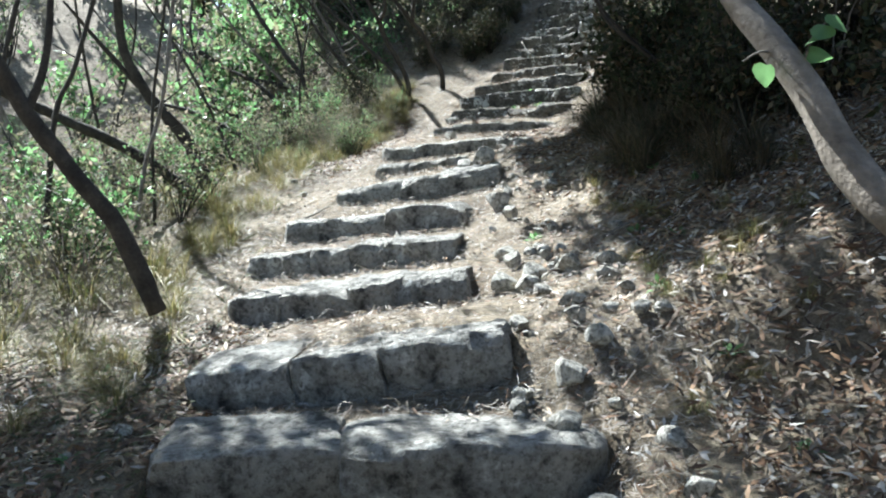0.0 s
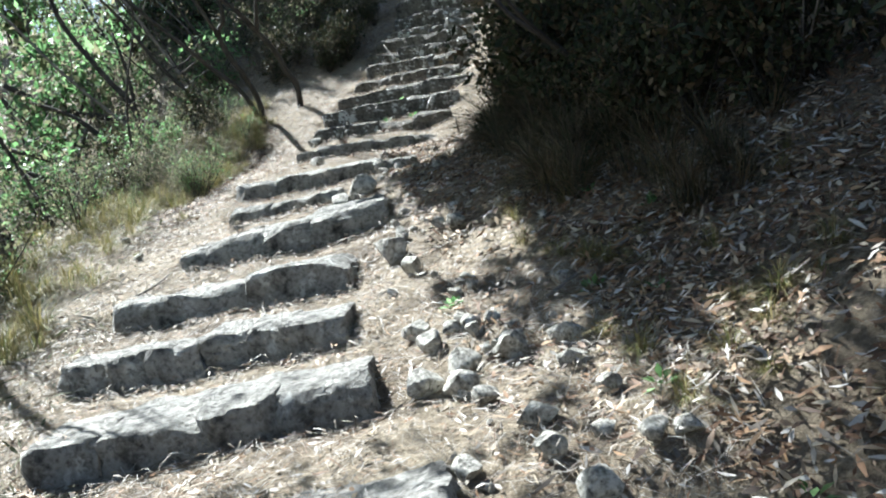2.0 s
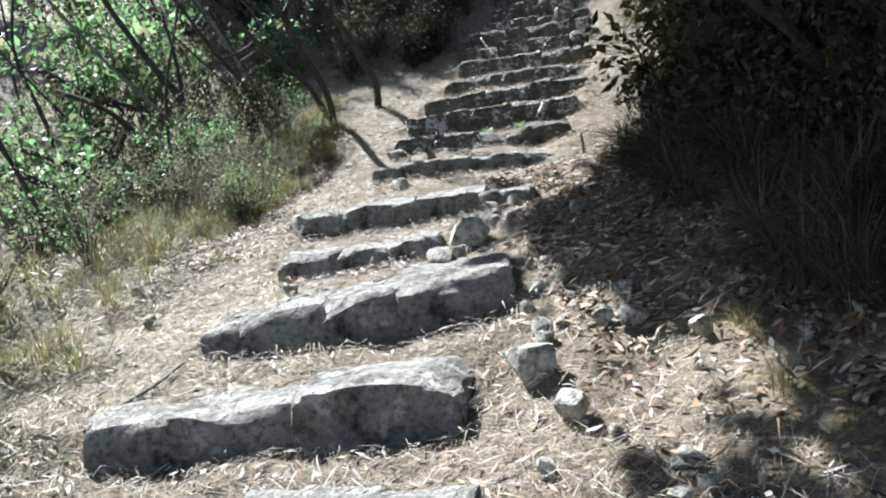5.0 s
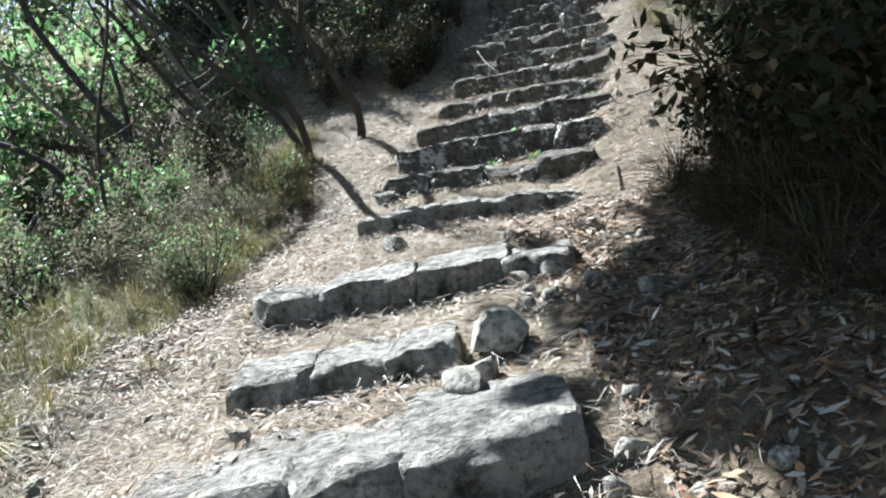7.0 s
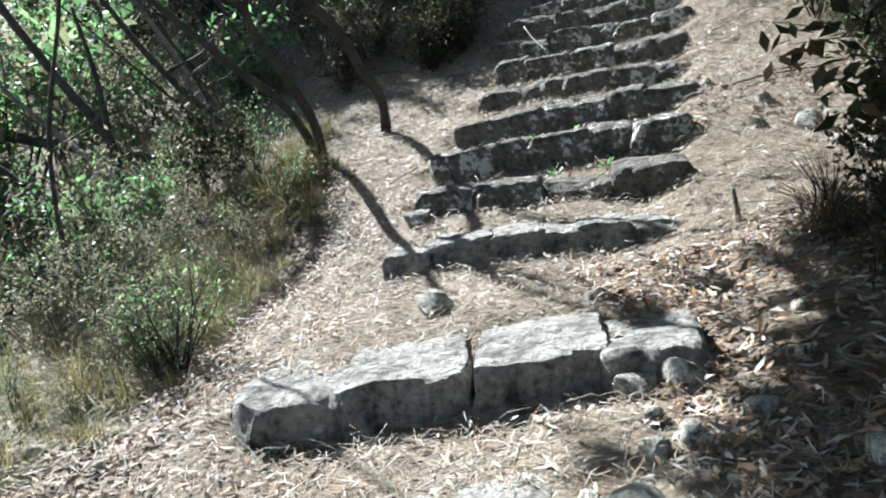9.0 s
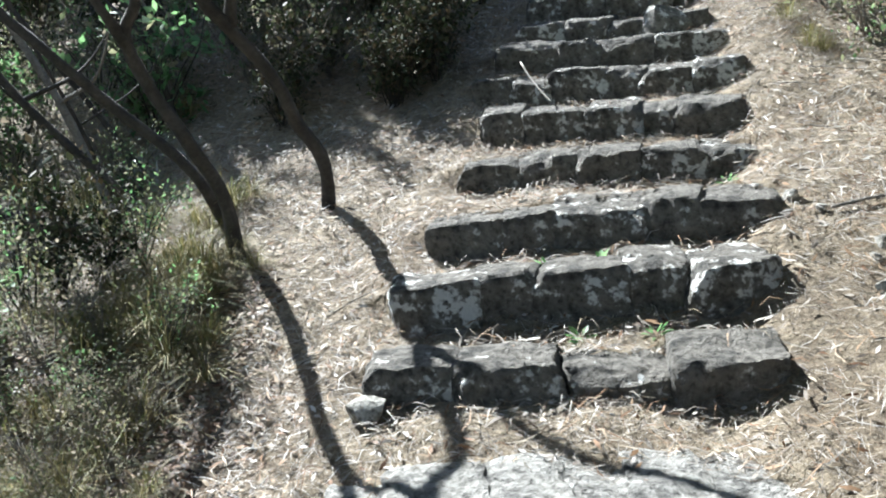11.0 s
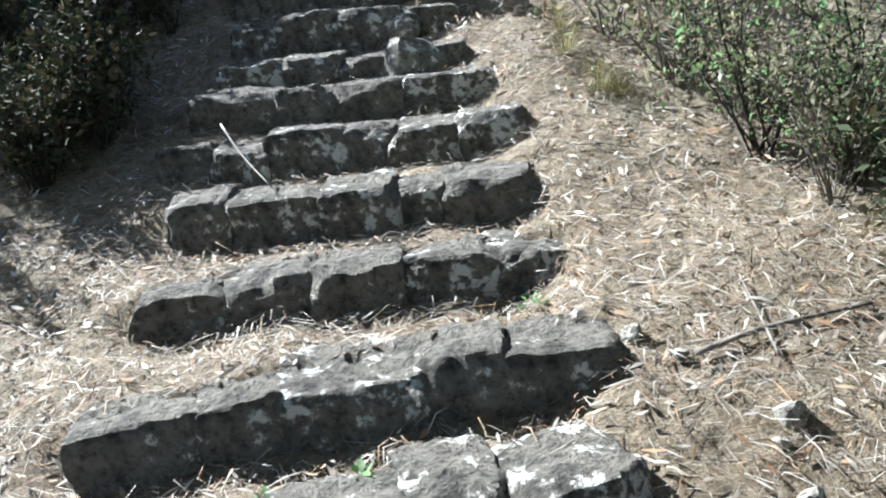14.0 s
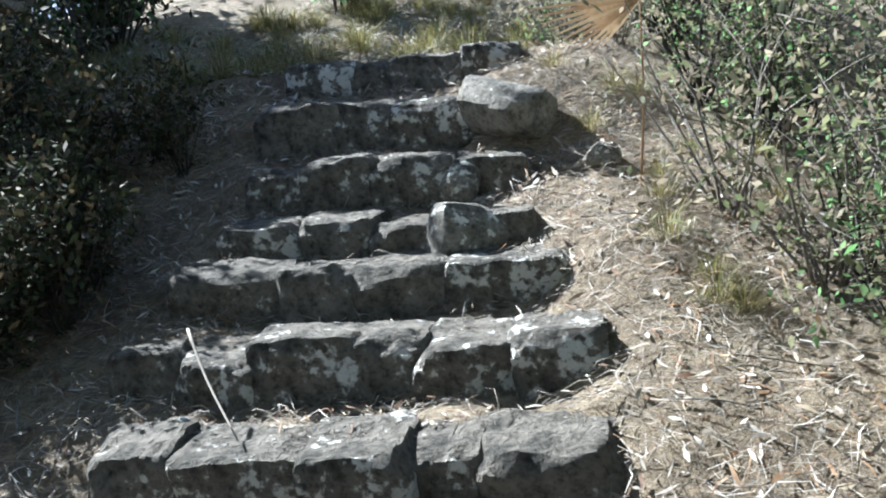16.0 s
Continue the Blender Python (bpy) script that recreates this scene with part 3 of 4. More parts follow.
def grass_patch(name, spots, label):
    """Many tufts, too many to count, in one mesh: (x, y, size, turn)."""
    vs, fs, ms, base = [], [], [], 0
    for k, (x, y, size, turn) in enumerate(spots):
        me = TUFTS[k % 4]
        v = np.empty(len(me.vertices) * 3, dtype=np.float32)
        f = np.empty(len(me.loops), dtype=np.int32)
        m = np.empty(len(me.polygons), dtype=np.int32)
        me.vertices.foreach_get("co", v)
        me.loops.foreach_get("vertex_index", f)
        me.polygons.foreach_get("material_index", m)
        v = v.reshape(-1, 3) * size
        c, q = math.cos(turn), math.sin(turn)
        vs.append(np.stack([c * v[:, 0] - q * v[:, 1] + x, q * v[:, 0] + c * v[:, 1] + y, v[:, 2] + gz(x, y) - 0.01], axis=1))
        fs.append(f.reshape(-1, 4) + base)
        ms.append(m)
        base += len(v)
    ob = new(name, fast_mesh(name, np.concatenate(vs), np.concatenate(fs), [GRASS, GRASS_GREEN, GRASS_GREEN], np.concatenate(ms)))
    tagged(ob, label, "grass", kind="stuff")


def verge(y):
    return float(np.interp(y, [2, 4, 5.3, 6.3, 8, 9.2, 10.5, 11.5], [-1.05, -1.25, -1.4, -1.3, -1.25, -0.95, -0.65, -0.45]))


spots = []
for k in range(130):
    y = rng.uniform(3.5, 13)
    spots.append((verge(y) - rng.uniform(0.3, 2.8), y, rng.uniform(0.7, 1.4), rng.uniform(0, 6.28)))
grass_patch("thicket_grass", spots, "tall half-green grass under the thicket")
for k in range(150):
    y = rng.uniform(3.2, 11.6)
    x = verge(y) - abs(rng.gauss(0, 0.32)) + 0.08
    tuft(x, y, rng.uniform(0.45, 1.0), rng.uniform(0, 360), k)
grass_patch("verge_grass", [(rng.uniform(-1.6, -0.72), rng.uniform(7.6, 10.8), rng.uniform(0.4, 0.8), rng.uniform(0, 6.28)) for k in range(60)], "matted yellow-green grass on the verge")
for k in range(64):
    y = rng.uniform(8.4, 10.9)
    tuft(-0.62 + (y - 9.5) * 0.18 - abs(rng.gauss(0, 0.3)), y, rng.uniform(0.4, 0.85), rng.uniform(0, 360), k, "half-green grass tuft among brown leaves on the verge")
for k in range(20):
    y = rng.uniform(8.4, 10.6)
    bush(rng.choice("odd"), -0.75 + (y - 9.5) * 0.18 - abs(rng.gauss(0, 0.25)), y, rng.uniform(0, 360), rng.uniform(0.16, 0.3), k)
grass_patch("top_grass", [(rng.uniform(0.0, 3.4), rng.uniform(13.8, 16.2), rng.uniform(0.5, 1.1), rng.uniform(0, 6.28)) for k in range(110)], "pale grass above the top step")
for k in range(46):
    tuft(1.0 + abs(rng.gauss(0.2, 0.4)), rng.uniform(3.0, 6.2), rng.uniform(0.3, 0.6), rng.uniform(0, 360), k, "small grass tuft on the shaded bank")
for k in range(30):
    tuft(2.35 + abs(rng.gauss(0, 0.4)), rng.uniform(9.4, 13), rng.uniform(0.4, 0.7), rng.uniform(0, 360), k, "dry grass tuft under the scrub")


# hanging dry grass; its colour holds some of the shade
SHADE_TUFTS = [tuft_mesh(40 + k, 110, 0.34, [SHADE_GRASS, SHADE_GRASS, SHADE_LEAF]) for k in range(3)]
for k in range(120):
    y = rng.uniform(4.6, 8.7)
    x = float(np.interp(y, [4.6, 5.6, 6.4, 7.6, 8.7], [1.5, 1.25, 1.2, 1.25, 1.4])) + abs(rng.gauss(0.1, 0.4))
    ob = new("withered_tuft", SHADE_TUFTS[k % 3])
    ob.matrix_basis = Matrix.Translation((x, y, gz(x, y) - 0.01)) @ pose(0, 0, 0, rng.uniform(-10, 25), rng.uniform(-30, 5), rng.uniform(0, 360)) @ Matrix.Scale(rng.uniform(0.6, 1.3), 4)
    tagged(ob, "withered brown grass hanging on the bank, darkened for its shade", "grass", "withered grass on the bank")


# ---- trees ----
def tree(limbs, bark, label, category="tree", name="tree", foliage=None):
    """limbs: (points, foot radius, tip radius), the first one being the trunk."""
    foot = Vector(limbs[0][0][0])
    root = new(name)
    root.location = foot
    for k, (pts, r0, r1) in enumerate(limbs):
        verts, faces = [], []
        tube(verts, faces, [p - foot for p in smooth_line(pts, 6)], r0, r1, 10 if r0 > 0.04 else 7, 0.14, k)
        part("trunk" if k == 0 else "branch", mesh_from("limb", verts, faces, [bark], True), root)
    if foliage is not None:
        part("foliage", foliage, root)
    return tagged(root, label, category)


def crown(seed, centres, foot, count, leaf, mats, spread_m=0.5):
    nr = np.random.RandomState(seed)
    c = np.array(centres)[nr.randint(0, len(centres), count)]
    off = nr.normal(0, 1, (count, 3)) * spread_m * np.array([1, 1, 0.45])
    d = unit(nr.normal(0, 1, (count, 3)))
    up = unit(np.array([0, 0, 1.0]) + nr.normal(0, 0.4, (count, 3)))
    L = leaf * nr.uniform(0.6, 1.3, count)
    v, f = leaves(c + off - np.array(foot), d, up, L, L * 0.6, L * 0.08)
    return fast_mesh("foliage", v, f, mats, np.repeat(nr.choice(len(mats), count), 2))


LEAN_LABEL = "dark leaning sapling trunk rising from the verge"
tree([([(-1.35, 4.48, 0.60), (-1.50, 4.38, 1.05), (-1.67, 4.27, 1.33), (-1.81, 4.15, 1.60), (-1.90, 4.04, 1.85), (-2.04, 3.92, 2.16), (-2.10, 3.90, 2.60)], 0.05, 0.03),
      ([(-1.81, 4.15, 1.60), (-1.70, 4.15, 1.87), (-1.61, 4.09, 2.41)], 0.025, 0.012)], BARK, LEAN_LABEL)
tree([([(-1.93, 7.54, 1.14), (-2.13, 7.46, 1.69), (-2.41, 7.37, 2.07), (-2.57, 7.30, 2.51), (-2.53, 7.15, 3.44)], 0.06, 0.03),
      ([(-2.41, 7.37, 2.07), (-2.65, 7.32, 2.35), (-2.96, 7.13, 2.79)], 0.03, 0.012)], BARK, LEAN_LABEL)
tree([([(-2.00, 7.24, 1.20), (-2.38, 7.00, 1.54), (-2.83, 6.67, 1.82), (-3.39, 6.30, 2.13)], 0.05, 0.03)], BARK, "dark fallen trunk lying among the thicket", "log", "log")
tree([([(-2.04, 6.04, 0.92), (-1.96, 6.04, 1.40), (-1.81, 6.03, 1.86), (-1.68, 6.04, 2.70)], 0.018, 0.012)], TWIG, "thin upright grey sapling")
tree([([(-1.78, 9.01, 1.56), (-2.06, 9.01, 1.80), (-2.56, 9.01, 2.06), (-2.97, 9.01, 2.17)], 0.03, 0.018)], BARK, "broken branch slanting out of the thicket", "branch", "fallen_branch")
tree([([(-0.93, 11.72, 2.24), (-1.95, 11.77, 2.57), (-2.73, 11.97, 2.78), (-3.34, 11.95, 3.14)], 0.045, 0.03)], BARK, "dark fallen trunk lying among the thicket", "log", "log")
tree([([(-2.63, 5.95, 0.98), (-2.52, 5.95, 1.76), (-2.36, 5.95, 2.10), (-2.14, 6.01, 2.85)], 0.022, 0.014)], BARK, "thin dark sapling in the thicket")
tree([([(-3.06, 5.91, 1.02), (-2.84, 5.92, 2.12), (-2.60, 5.92, 2.88)], 0.022, 0.014)], BARK, "thin dark sapling in the thicket")
tree([([(-0.46, 11.00, 2.26), (-0.50, 10.97, 2.56), (-0.60, 10.87, 2.79), (-0.74, 10.80, 3.06), (-0.78, 10.73, 3.23), (-0.71, 10.66, 3.45), (-0.90, 10.80, 4.30)], 0.034, 0.02),
      ([(-0.78, 10.73, 3.19), (-0.91, 10.64, 3.45), (-1.30, 10.80, 4.20)], 0.025, 0.012)], BARK, LEAN_LABEL)
tree([([(-0.52, 11.31, 2.35), (-0.68, 11.23, 2.68), (-0.97, 11.19, 2.97), (-1.17, 11.12, 3.18), (-1.54, 11.10, 3.56), (-2.10, 11.17, 4.18)], 0.03, 0.018)], BARK, LEAN_LABEL)
tree([([(-0.08, 11.36, 2.35), (-0.08, 11.27, 2.66), (-0.19, 11.18, 2.87), (-0.27, 11.09, 3.07), (-0.42, 11.02, 3.26), (-0.57, 10.92, 3.45), (-0.98, 11.01, 3.95), (-1.20, 10.90, 4.80)], 0.036, 0.022),
      ([(-0.42, 11.02, 3.26), (-0.36, 10.96, 3.64), (-0.20, 11.10, 4.40)], 0.03, 0.015)], BARK, LEAN_LABEL)
tree([([(-1.69, 10.34, 1.81), (-2.02, 10.48, 2.29), (-2.28, 10.47, 2.54), (-2.64, 10.46, 2.71)], 0.03, 0.018)], BARK, "broken branch slanting out of the thicket", "branch", "fallen_branch")
tree([([(-1.82, 11.27, 2.02), (-1.82, 11.28, 2.60), (-2.14, 11.37, 3.08), (-2.52, 11.46, 3.73), (-2.60, 11.40, 4.40)], 0.04, 0.02),
      ([(-1.82, 11.28, 2.55), (-1.85, 11.29, 3.00), (-1.95, 11.32, 3.47)], 0.025, 0.012)], BARK, LEAN_LABEL)
tree([([(-1.82, 9.45, 1.61), (-2.16, 9.50, 2.00), (-2.55, 9.50, 2.18)], 0.03, 0.02)], BARK, "broken branch slanting out of the thicket", "branch", "fallen_branch")

# thin saplings, most leaning downhill, all through the thicket
for k in range(34):
    y = rng.uniform(5.0, 15.0)
    x = verge(y) - rng.uniform(0.35, 3.6)
    h, a, b = rng.uniform(1.2, 2.8), rng.uniform(-1.1, 0.25), rng.uniform(-0.5, 0.4)
    z0, r = gz(x, y) - 0.08, rng.uniform(0.010, 0.028)
    pts = [(x, y, z0), (x + a * h * 0.3 + rng.uniform(-0.08, 0.08), y + b * 0.3, z0 + h * 0.36), (x + a * h * 0.6 + rng.uniform(-0.1, 0.1), y + b * 0.6, z0 + h * 0.7), (x + a * h * 0.85, y + b, z0 + h)]
    limbs = [(pts, r, r * 0.5)]
    for q in range(2):
        p = Vector(pts[1 + q])
        e = p + Vector((rng.uniform(-0.6, 0.5), rng.uniform(-0.4, 0.4), rng.uniform(0.2, 0.7)))
        limbs.append(([p, (p + e) / 2 + Vector((0.04, 0.03, -0.05)), e], r * 0.5, r * 0.15))
    tagged(tree(limbs, rng.choice((BARK, BARK, TWIG)), "thin leaning sapling with bare branches in the thicket"), group="saplings in the thicket")

# the big tree that leans over the foot of the stair, its thin unseen crown placed to dapple the first steps
big_foot = (1.52, 1.25, gz(1.52, 1.25) - 0.1)
low_crown = [(-3.2, 4.2, 4.2), (-2.4, 5.0, 4.5), (-3.0, 5.8, 4.6), (-1.8, 4.2, 4.3), (-1.1, 5.0, 4.5), (-0.3, 4.6, 4.3), (0.2, 5.4, 4.4), (-3.7, 5.0, 4.5), (-1.3, 3.8, 4.1), (0.3, 6.4, 4.5), (-0.2, 6.9, 4.6), (-2.6, 4.5, 4.4), (-2.9, 5.2, 4.3), (-3.3, 5.6, 4.4), (-3.0, 6.3, 4.5), (-2.6, 5.8, 4.4), (-0.6, 5.6, 4.4), (-0.2, 6.0, 4.3), (0.5, 5.6, 4.5), (-3.4, 6.2, 4.4)]
tree([([big_foot, (1.22, 1.50, 0.95), (1.090, 1.642, 1.091), (1.032, 1.752, 1.211), (0.995, 1.854, 1.353), (0.945, 1.954, 1.484), (0.884, 2.073, 1.638), (0.68, 2.40, 2.15), (0.2, 2.9, 3.2), (0.0, 3.4, 4.2)], 0.045, 0.022),
      ([(0.3, 2.75, 2.9), (0.4, 4.0, 3.9), (0.2, 5.6, 4.4)], 0.02, 0.008),
      ([(0.2, 2.9, 3.2), (-1.2, 3.9, 4.0), (-2.9, 5.2, 4.5)], 0.02, 0.008)], BARK_PALE,
     "pale smooth trunk leaning over the path, dappled by sun", foliage=crown(41, low_crown + [(x, y, 4.4) for x in np.arange(-3.1, -0.2, 0.6) for y in (5.3, 5.9, 6.4)] + [(x, y, 4.3) for x in (-4.1, -3.7, -3.3) for y in (5.0, 5.5, 6.0, 6.5)] * 3, big_foot, 11500, 0.10, [GREEN, OLIVE], 0.42))

# unseen tree added on the bank, its dense crown placed to keep the bank dark
bank_foot = (3.4, 8.6, gz(3.4, 8.6) - 0.1)
nr = np.random.RandomState(9)
bank_crown = [(x, y, 5.0 + 0.3 * math.sin(3 * x + y)) for x in np.arange(-0.75, 3.6, 0.5) for y in np.arange(7.7, 10.9, 0.5)]
bank_crown += [(-1.0, y, 5.0) for y in np.arange(8.6, 10.6, 0.45)]
bank_crown += [(x, y, 4.9) for x in np.arange(-0.3, 3.8, 0.6) for y in (5.5, 6.1, 6.7, 7.3)]
bank_crown = [(x + 0.22 * (8.2 < y < 9.2) + nr.uniform(-0.1, 0.28), y + nr.uniform(-0.25, 0.3), z + nr.uniform(-0.3, 0.4)) for x, y, z in bank_crown]
tree([([bank_foot, (3.3, 8.6, 3.2), (3.1, 8.7, 4.2), (2.9, 8.8, 5.2)], 0.12, 0.06), ([(3.1, 8.7, 4.2), (1.6, 8.4, 4.8), (0.0, 8.2, 5.0)], 0.05, 0.015),
      ([(3.1, 8.7, 4.1), (3.6, 9.6, 4.8), (3.2, 10.6, 5.2)], 0.05, 0.015)], BARK, "unseen tree on the bank, its dense crown placed to shade it",
     foliage=crown(43, bank_crown, bank_foot, 26000, 0.21, [OLIVE, GREEN], 0.25))

# the tree above the top of the stair, its unseen crown laid out for shade
top_foot = (0.15, 14.6, gz(0.15, 14.6) - 0.1)
top_crown = [(x, y, 7.2 + 0.2 * math.sin(5 * x + y)) for x in np.arange(-3.5, -0.2, 0.45) for y in np.arange(15.3, 18.9, 0.45) if y > (16.3 if x > -1.6 else 16.75 + 0.3 * (x + 1.6))]
tree([([top_foot, (0.1, 14.6, 5.0), (-0.2, 15.0, 6.0), (-1.0, 15.8, 7.0), (-1.6, 16.6, 7.2)], 0.09, 0.03), ([(-0.2, 15.0, 6.0), (-1.4, 15.9, 6.7), (-2.8, 16.4, 7.1)], 0.03, 0.01)], BARK_PALE,
     "grey-barked tree above the stair, unseen crown placed to shade the steps", foliage=crown(44, top_crown, top_foot, 17000, 0.2, [OLIVE, GREEN], 0.25))

# unseen trees added behind the foot of the stair to close the sky there
for k, (x, y) in enumerate(((-2.6, -2.4), (1.8, -3.2))):
    foot = (x, y, gz(x, y) - 0.1)
    z = foot[2]
    nr = np.random.RandomState(60 + k)
    centres = [(x + nr.normal(0, 1.5), y + nr.normal(-0.3, 0.8), z + nr.uniform(1.7, 5.6)) for q in range(46)]
    tree([([foot, (x + 0.1, y, z + 1.8), (x - 0.1, y - 0.2, z + 3.6), (x, y, z + 5.2)], 0.11, 0.04), ([(x + 0.1, y, z + 1.8), (x + 0.8, y - 0.3, z + 2.9), (x + 1.5, y, z + 3.8)], 0.04, 0.012),
          ([(x - 0.05, y - 0.1, z + 2.6), (x - 0.9, y, z + 3.4), (x - 1.6, y + 0.2, z + 4.0)], 0.04, 0.012)], BARK, "unseen leafy tree added behind the stair to block sky light",
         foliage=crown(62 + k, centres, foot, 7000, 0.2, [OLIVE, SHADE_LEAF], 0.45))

# overhanging twigs by the bank, a dry stub at the path's edge, fallen sticks
tree([([(1.9, 6.3, gz(1.9, 6.3)), (1.5, 6.1, 2.05), (1.22, 6.0, 2.25), (1.06, 5.9, 2.5)], 0.02, 0.01), ([(1.5, 6.1, 2.05), (1.2, 5.7, 2.2), (0.95, 5.3, 2.4)], 0.012, 0.006)], BARK,
     "dark bare branch hanging over the path's edge", "branch", "hanging_branch")


def stick(pts, r, label="bleached fallen stick lying on the litter", mat=TWIG):
    verts, faces = [], []
    foot = Vector(pts[0])
    tube(verts, faces, [p - foot for p in smooth_line(pts, 4)], r, r * 0.6, 6, 0.1, 3)
    ob = new("fallen_stick", mesh_from("stick", verts, faces, [mat], True))
    ob.location = foot
    tagged(ob, label, "stick", "fallen sticks")


def lying(x0, y0, x1, y1, r, lift=0.02):
    pts = [(x0 + (x1 - x0) * k / 3, y0 + (y1 - y0) * k / 3, gz(x0 + (x1 - x0) * k / 3, y0 + (y1 - y0) * k / 3) + lift) for k in range(4)]
    stick(pts, r)


lying(1.78, 10.22, 2.3, 10.18, 0.008)
stick([(0.96, 11.89, 3.12), (1.0, 11.74, 3.0), (1.06, 11.55, 2.88)], 0.0045, "thin pale stick leaning on a stone step", STRAW)
lying(0.86, 2.35, 0.90, 2.05, 0.012)
lying(0.55, 6.9, 1.15, 7.05, 0.012)
stick([(1.30, 8.95, gz(1.30, 8.95) - 0.02), (1.295, 8.95, gz(1.3, 8.95) + 0.06), (1.285, 8.94, gz(1.3, 8.95) + 0.13)], 0.014, "short broken stub standing at the path's edge")
lying(-0.95, 6.0, -0.75, 6.35, 0.008)
lying(0.95, 4.6, 1.7, 4.75, 0.009)
for k in range(46):
    x, y, w, s = rng.uniform(-1.4, 2.6), rng.uniform(2.4, 12.6), rng.uniform(0, 6.28), rng.uniform(0.12, 0.4)
    if any(st[1] - 0.55 < y < st[1] + 0.45 and st[0] - 0.2 < x < st[3] + 0.2 for st in STEPS):
        continue
    lying(x, y, x + s * math.cos(w), y + s * math.sin(w), rng.uniform(0.0025, 0.005))

# broad heart-shaped leaves on a sprig by the big trunk
def heart_leaf(size):
    pts = [(0, 0), (0.28, 0.10), (0.48, -0.02), (0.55, -0.28), (0.42, -0.6), (0.2, -0.88), (0, -1.1)]
    ring = [(x, y) for x, y in pts] + [(-x, y) for x, y in pts[-2:0:-1]]
    v = [(x * size, y * size, -abs(x) * size * 0.35 + (0.25 * y * y) * size * 0.4) for x, y in ring] + [(0, -0.45 * size, 0.02 * size)]
    n = len(ring)
    return mesh_from("leaf", v, [(k, (k + 1) % n, n) for k in range(n)], [GREEN], True)


HEART = heart_leaf(0.048)
sprig = new("leaf_sprig")
sprig.location = (0.960, 1.932, 1.448)
tagged(sprig, "sprig of broad heart-shaped green leaves growing from the leaning trunk", "plant")
sv, sf = [], []
tube(sv, sf, smooth_line([(0, 0, 0), (0.04, -0.03, -0.02), (0.06, -0.04, 0.03), (0.10, -0.05, 0.07)], 4), 0.004, 0.002, 5)
tube(sv, sf, smooth_line([(0, 0, 0), (-0.05, -0.04, 0.0), (-0.09, -0.05, -0.02)], 4), 0.003, 0.002, 5)
part("stem", mesh_from("stem", sv, sf, [TWIG], True), sprig)
for lx, ly, lz, a, b, c in ((-0.045, -0.06, -0.03, 80, 10, 10), (0.06, -0.04, 0.03, 35, -20, -50), (0.10, -0.05, 0.07, 60, 0, 30), (0.05, -0.04, 0.0, 30, 30, 100), (0.08, -0.05, 0.05, 50, 15, -25), (0.04, -0.03, -0.02, 50, -30, 200)):
    ob = part("leaf", HEART, sprig)
    ob.matrix_basis = pose(lx, ly, lz, a, b, c)

# dry palm frond caught in the scrub at the top
frond = new("palm_frond")
frond.location = (2.46, 12.1, gz(2.46, 12.1))
tagged(frond, "dry orange palm frond hanging over the top steps", "palm frond")
fv, ff = [], []
tube(fv, ff, smooth_line([(0, 0, 0), (0.0, -0.05, 0.3), (-0.02, -0.1, 0.6)], 4), 0.005, 0.003, 5)
part("stem", mesh_from("stem", fv, ff, [BROWN], True), frond)
cnt = 11
ang = np.linspace(0.15, 1.0, cnt)
al = unit(np.stack([-np.cos(ang), 0.25 * np.ones(cnt), -np.sin(ang) * 0.9 + 0.1], axis=1))
Ls = np.linspace(0.36, 0.2, cnt)
v, f = blades(np.array([-0.02, -0.1, 0.6]) + al * Ls[:, None] / 2, al, np.tile([0.1, -1.0, 0.2], (cnt, 1)), Ls, np.full(cnt, 0.016), np.full(cnt, 0.01))
part("frond_blades", fast_mesh("frond_blades", v, f, [PALM]), frond)

# small green weeds on the treads
for k, (x, y) in enumerate(((0.78, 9.98), (1.02, 9.93), (0.75, 10.36), (0.95, 10.33), (1.6, 10.72), (1.35, 5.3), (1.25, 4.2), (1.5, 4.9), (1.1, 4.5), (0.62, 4.85), (1.05, 3.7), (1.2, 3.2), (-1.2, 3.4), (-1.4, 3.9), (-1.1, 2.9), (1.3, 2.7))):
    nrk = np.random.RandomState(70 + k)
    c = 16
    d = unit(nrk.normal(0, 1, (c, 3)) * np.array([1, 1, 0.4]) + np.array([0, 0, 0.5]))
    Lw = nrk.uniform(0.02, 0.05, c)
    v, f = leaves(d * 0.02, d, unit(np.array([0, 0, 1.0]) + nrk.normal(0, 0.2, (c, 3))), Lw, Lw * 0.5, Lw * 0.1)
    ob = new("weed", fast_mesh("weed", v, f, [GREEN]))
    ob.location = (x, y, gz(x, y) + 0.01)
    tagged(ob, "small green weed sprouting from the litter", "weed", "weeds on the treads")


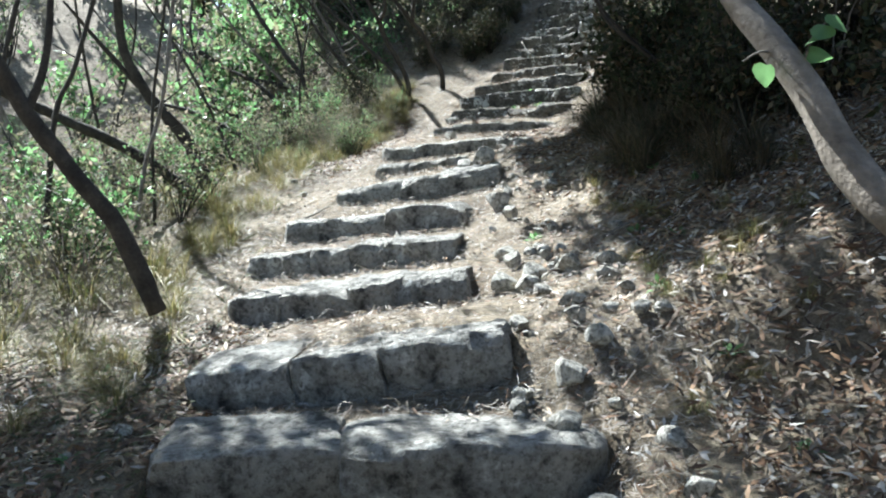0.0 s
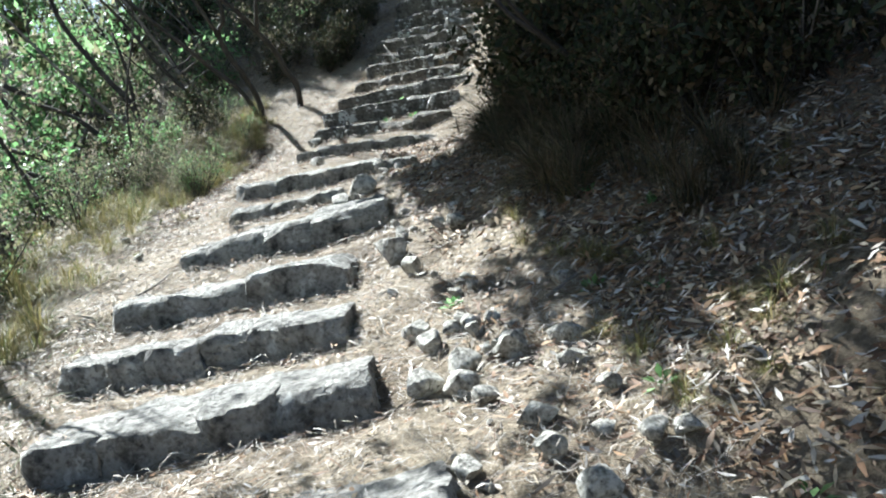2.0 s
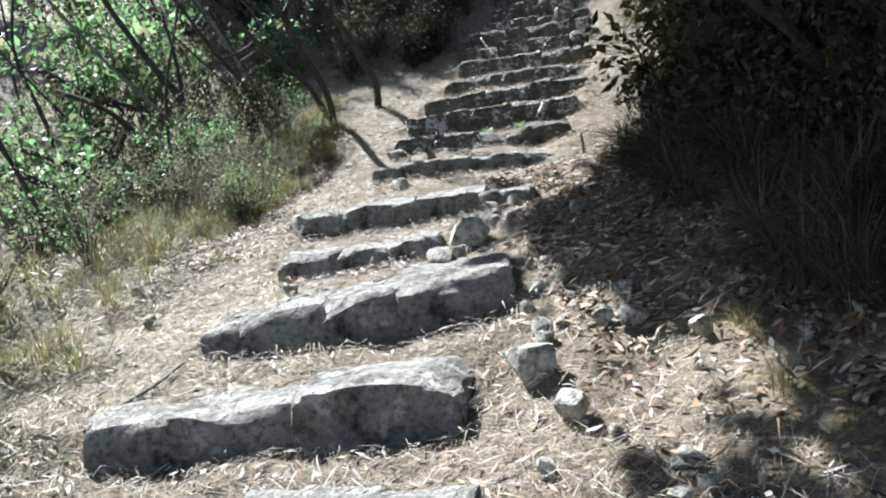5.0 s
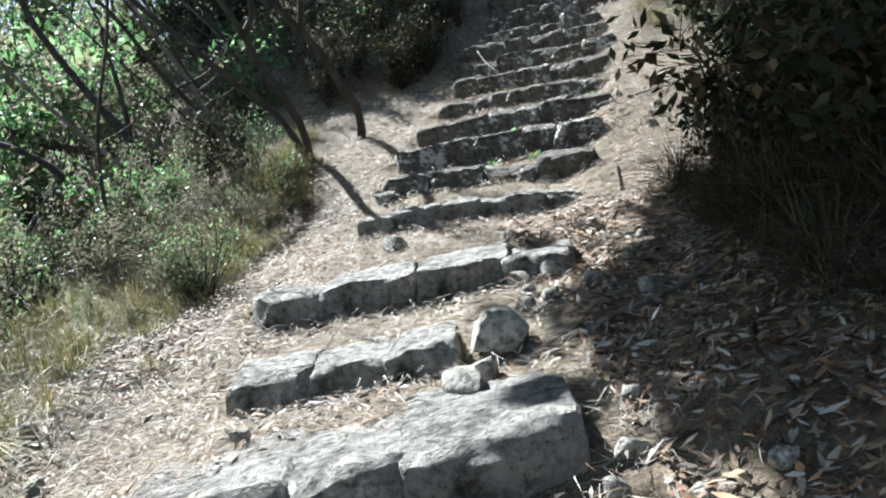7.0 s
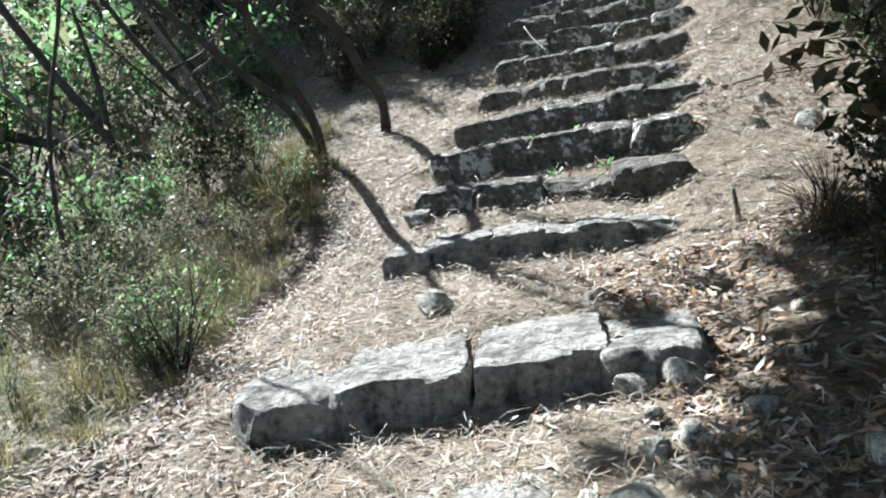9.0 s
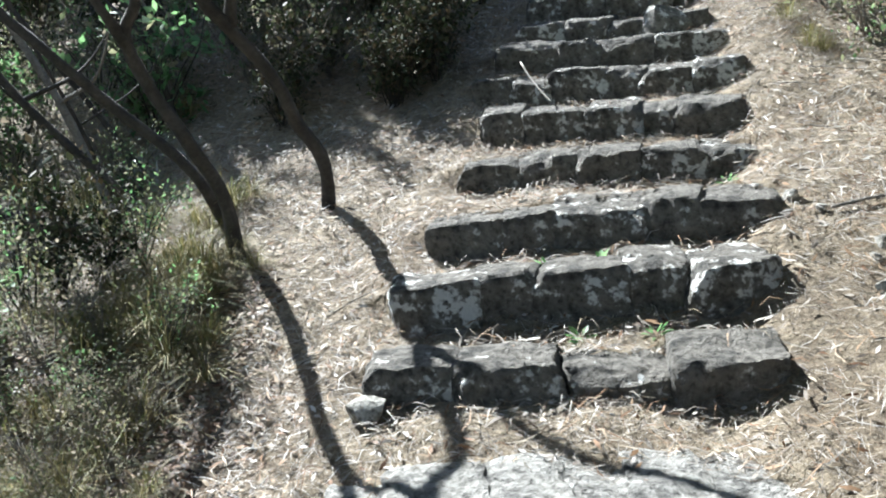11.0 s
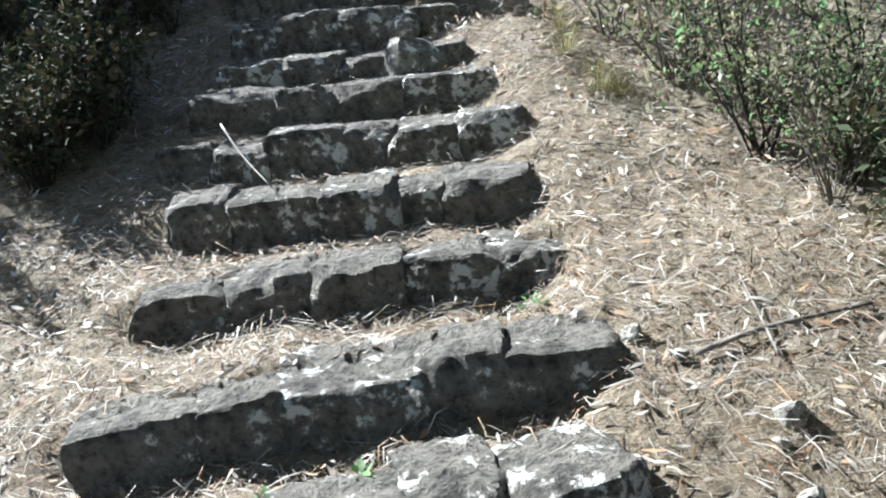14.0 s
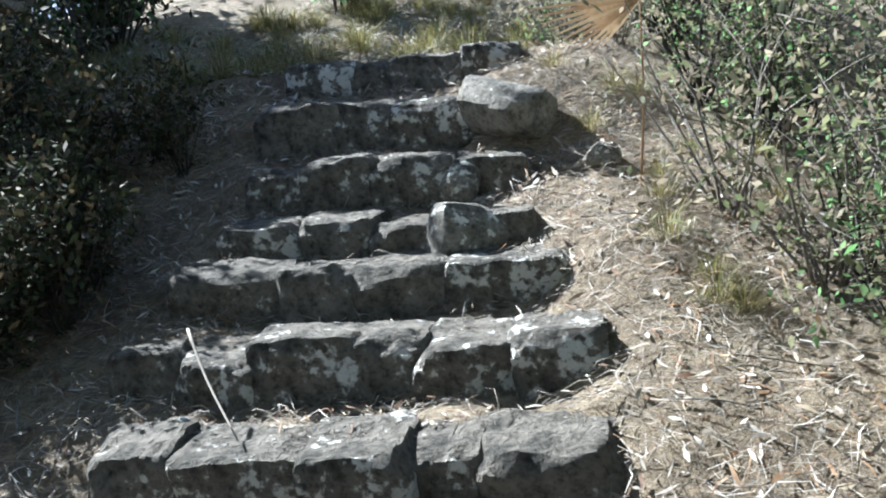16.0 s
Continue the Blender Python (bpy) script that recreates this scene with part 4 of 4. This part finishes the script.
# ---- litter: straw and fallen leaves over the whole path ----
def litter(name, seed, count, box, lengths, widths, mats, lift, label, tilt=0.25, flat=False, skip=None, curl=0.13):
    nr = np.random.RandomState(seed)
    x, y = nr.uniform(box[0], box[1], count), nr.uniform(box[2], box[3], count)
    keep = nr.rand(count) < (0.66 + 0.45 * (np.sin(2.3 * x + 1.1 * y) * np.sin(1.9 * y - 0.7 * x) + np.sin(5.7 * x - y) * 0.5 + 0.8))
    if skip is not None:
        keep &= ~(skip(x, y) & (nr.rand(count) < 0.85))
    x, y = x[keep], y[keep]
    n = len(x)
    e = 0.03
    zc = ground_height(x, y)
    nrm = unit(np.stack([-(ground_height(x + e, y) - zc) / e, -(ground_height(x, y + e) - zc) / e, np.ones(n)], axis=1).clip(-1.5, 1.5))
    w = nr.uniform(0, 6.283, n)
    d = np.stack([np.cos(w), np.sin(w), nr.normal(0, tilt, n)], axis=1)
    d = unit(d - nrm * np.sum(d * nrm, axis=1, keepdims=True) * 0.9 + nrm * nr.normal(0.02, tilt * 0.5, n)[:, None])
    up = unit(nrm + nr.normal(0, 0.3, (n, 3)))
    L = nr.uniform(*lengths, n)
    c = np.stack([x, y, zc], axis=1) + nrm * nr.uniform(0.002, lift, n)[:, None]
    v, f = blades(c, d, up, L, nr.uniform(*widths, n), L * nr.uniform(-curl, curl, n))
    if curl > 0.2:
        q = v.reshape(n, 6, 3)
        q[:, 2:4] += (np.cross(d, nrm) * (L * nr.uniform(-curl, curl, n))[:, None])[:, None, :]
        q[:, :, :] += nrm[:, None, :] * 0.004
        v = q.reshape(-1, 3)
    if flat:
        v, f = v.reshape(n, 6, 3)[:, [0, 1, 5, 4]].reshape(-1, 3), np.arange(4 * n).reshape(n, 4)
    ob = new(name, fast_mesh(name, v, f, mats, np.repeat(nr.choice(len(mats), n), 1 if flat else 2)))
    tagged(ob, label, "leaf litter", kind="stuff")


def on_bank(x, y):
    """Where broad brown leaves, not straw, cover the slope."""
    return (x > np.where(y < 5.7, 1.1, 0.8) + 0.2 * np.sin(2 * y)) & (y < 8.0) | (x < -0.75) & (y < 3.9)


litter("straw_litter", 1, 215000, (-1.7, 2.9, 2.0, 13.6), (0.02, 0.085), (0.002, 0.0065), [STRAW, STRAW, STRAW, BROWN, DRYLEAF], 0.022, "pale dry straw and needle litter strewn over the path", flat=True, skip=on_bank)
litter("curled_straw", 7, 62000, (-1.7, 2.9, 2.6, 13.6), (0.04, 0.13), (0.0018, 0.0045), [STRAW, STRAW, BROWN, DRYLEAF], 0.03, "curled strips of dry straw and bark on the path", 0.3, skip=on_bank, curl=0.3)
litter("leaf_litter", 2, 24000, (-2.0, 3.2, 1.6, 13.6), (0.02, 0.06), (0.006, 0.015), [BROWN, STRAW, STRAW], 0.03, "brown and tan fallen leaves strewn over the path", 0.35)
# real brown leaves, partly in the darkened tone that carries the bank's shade
litter("bank_litter", 3, 46000, (0.6, 3.0, 1.5, 8.8), (0.02, 0.07), (0.006, 0.020), [DARKENED_LEAF, DARKENED_LEAF, BROWN, BROWN, STRAW], 0.04, "brown fallen leaves covering the shaded bank", 0.5, skip=lambda x, y: (x < 1.1) & (y < 5.7))
litter("foot_litter", 5, 13000, (-2.4, -0.75, 1.5, 4.4), (0.02, 0.07), (0.006, 0.020), [DARKENED_LEAF, DARKENED_LEAF, BROWN, OLIVE], 0.04, "brown fallen leaves beside the lowest steps", 0.5)
litter("verge_leaves", 8, 18000, (-1.5, -0.25, 7.6, 10.8), (0.02, 0.06), (0.006, 0.016), [DARKENED_LEAF, DARKENED_LEAF, BROWN], 0.03, "brown leaves among the grass of the verge", 0.4, skip=lambda x, y: x > -0.5 + (y - 9.5) * 0.18)
litter("verge_litter", 4, 16000, (-4.5, -1.0, 3.5, 13.0), (0.04, 0.12), (0.004, 0.015), [STRAW, DRYLEAF, OLIVE], 0.06, "dry leaves and stalks under the thicket", 0.5)
litter("top_litter", 6, 14000, (-0.5, 3.6, 13.4, 16.5), (0.03, 0.12), (0.004, 0.012), [STRAW, STRAW, DRYLEAF, GRASS_GREEN], 0.06, "dry grass stalks and leaves above the top step", 0.6)
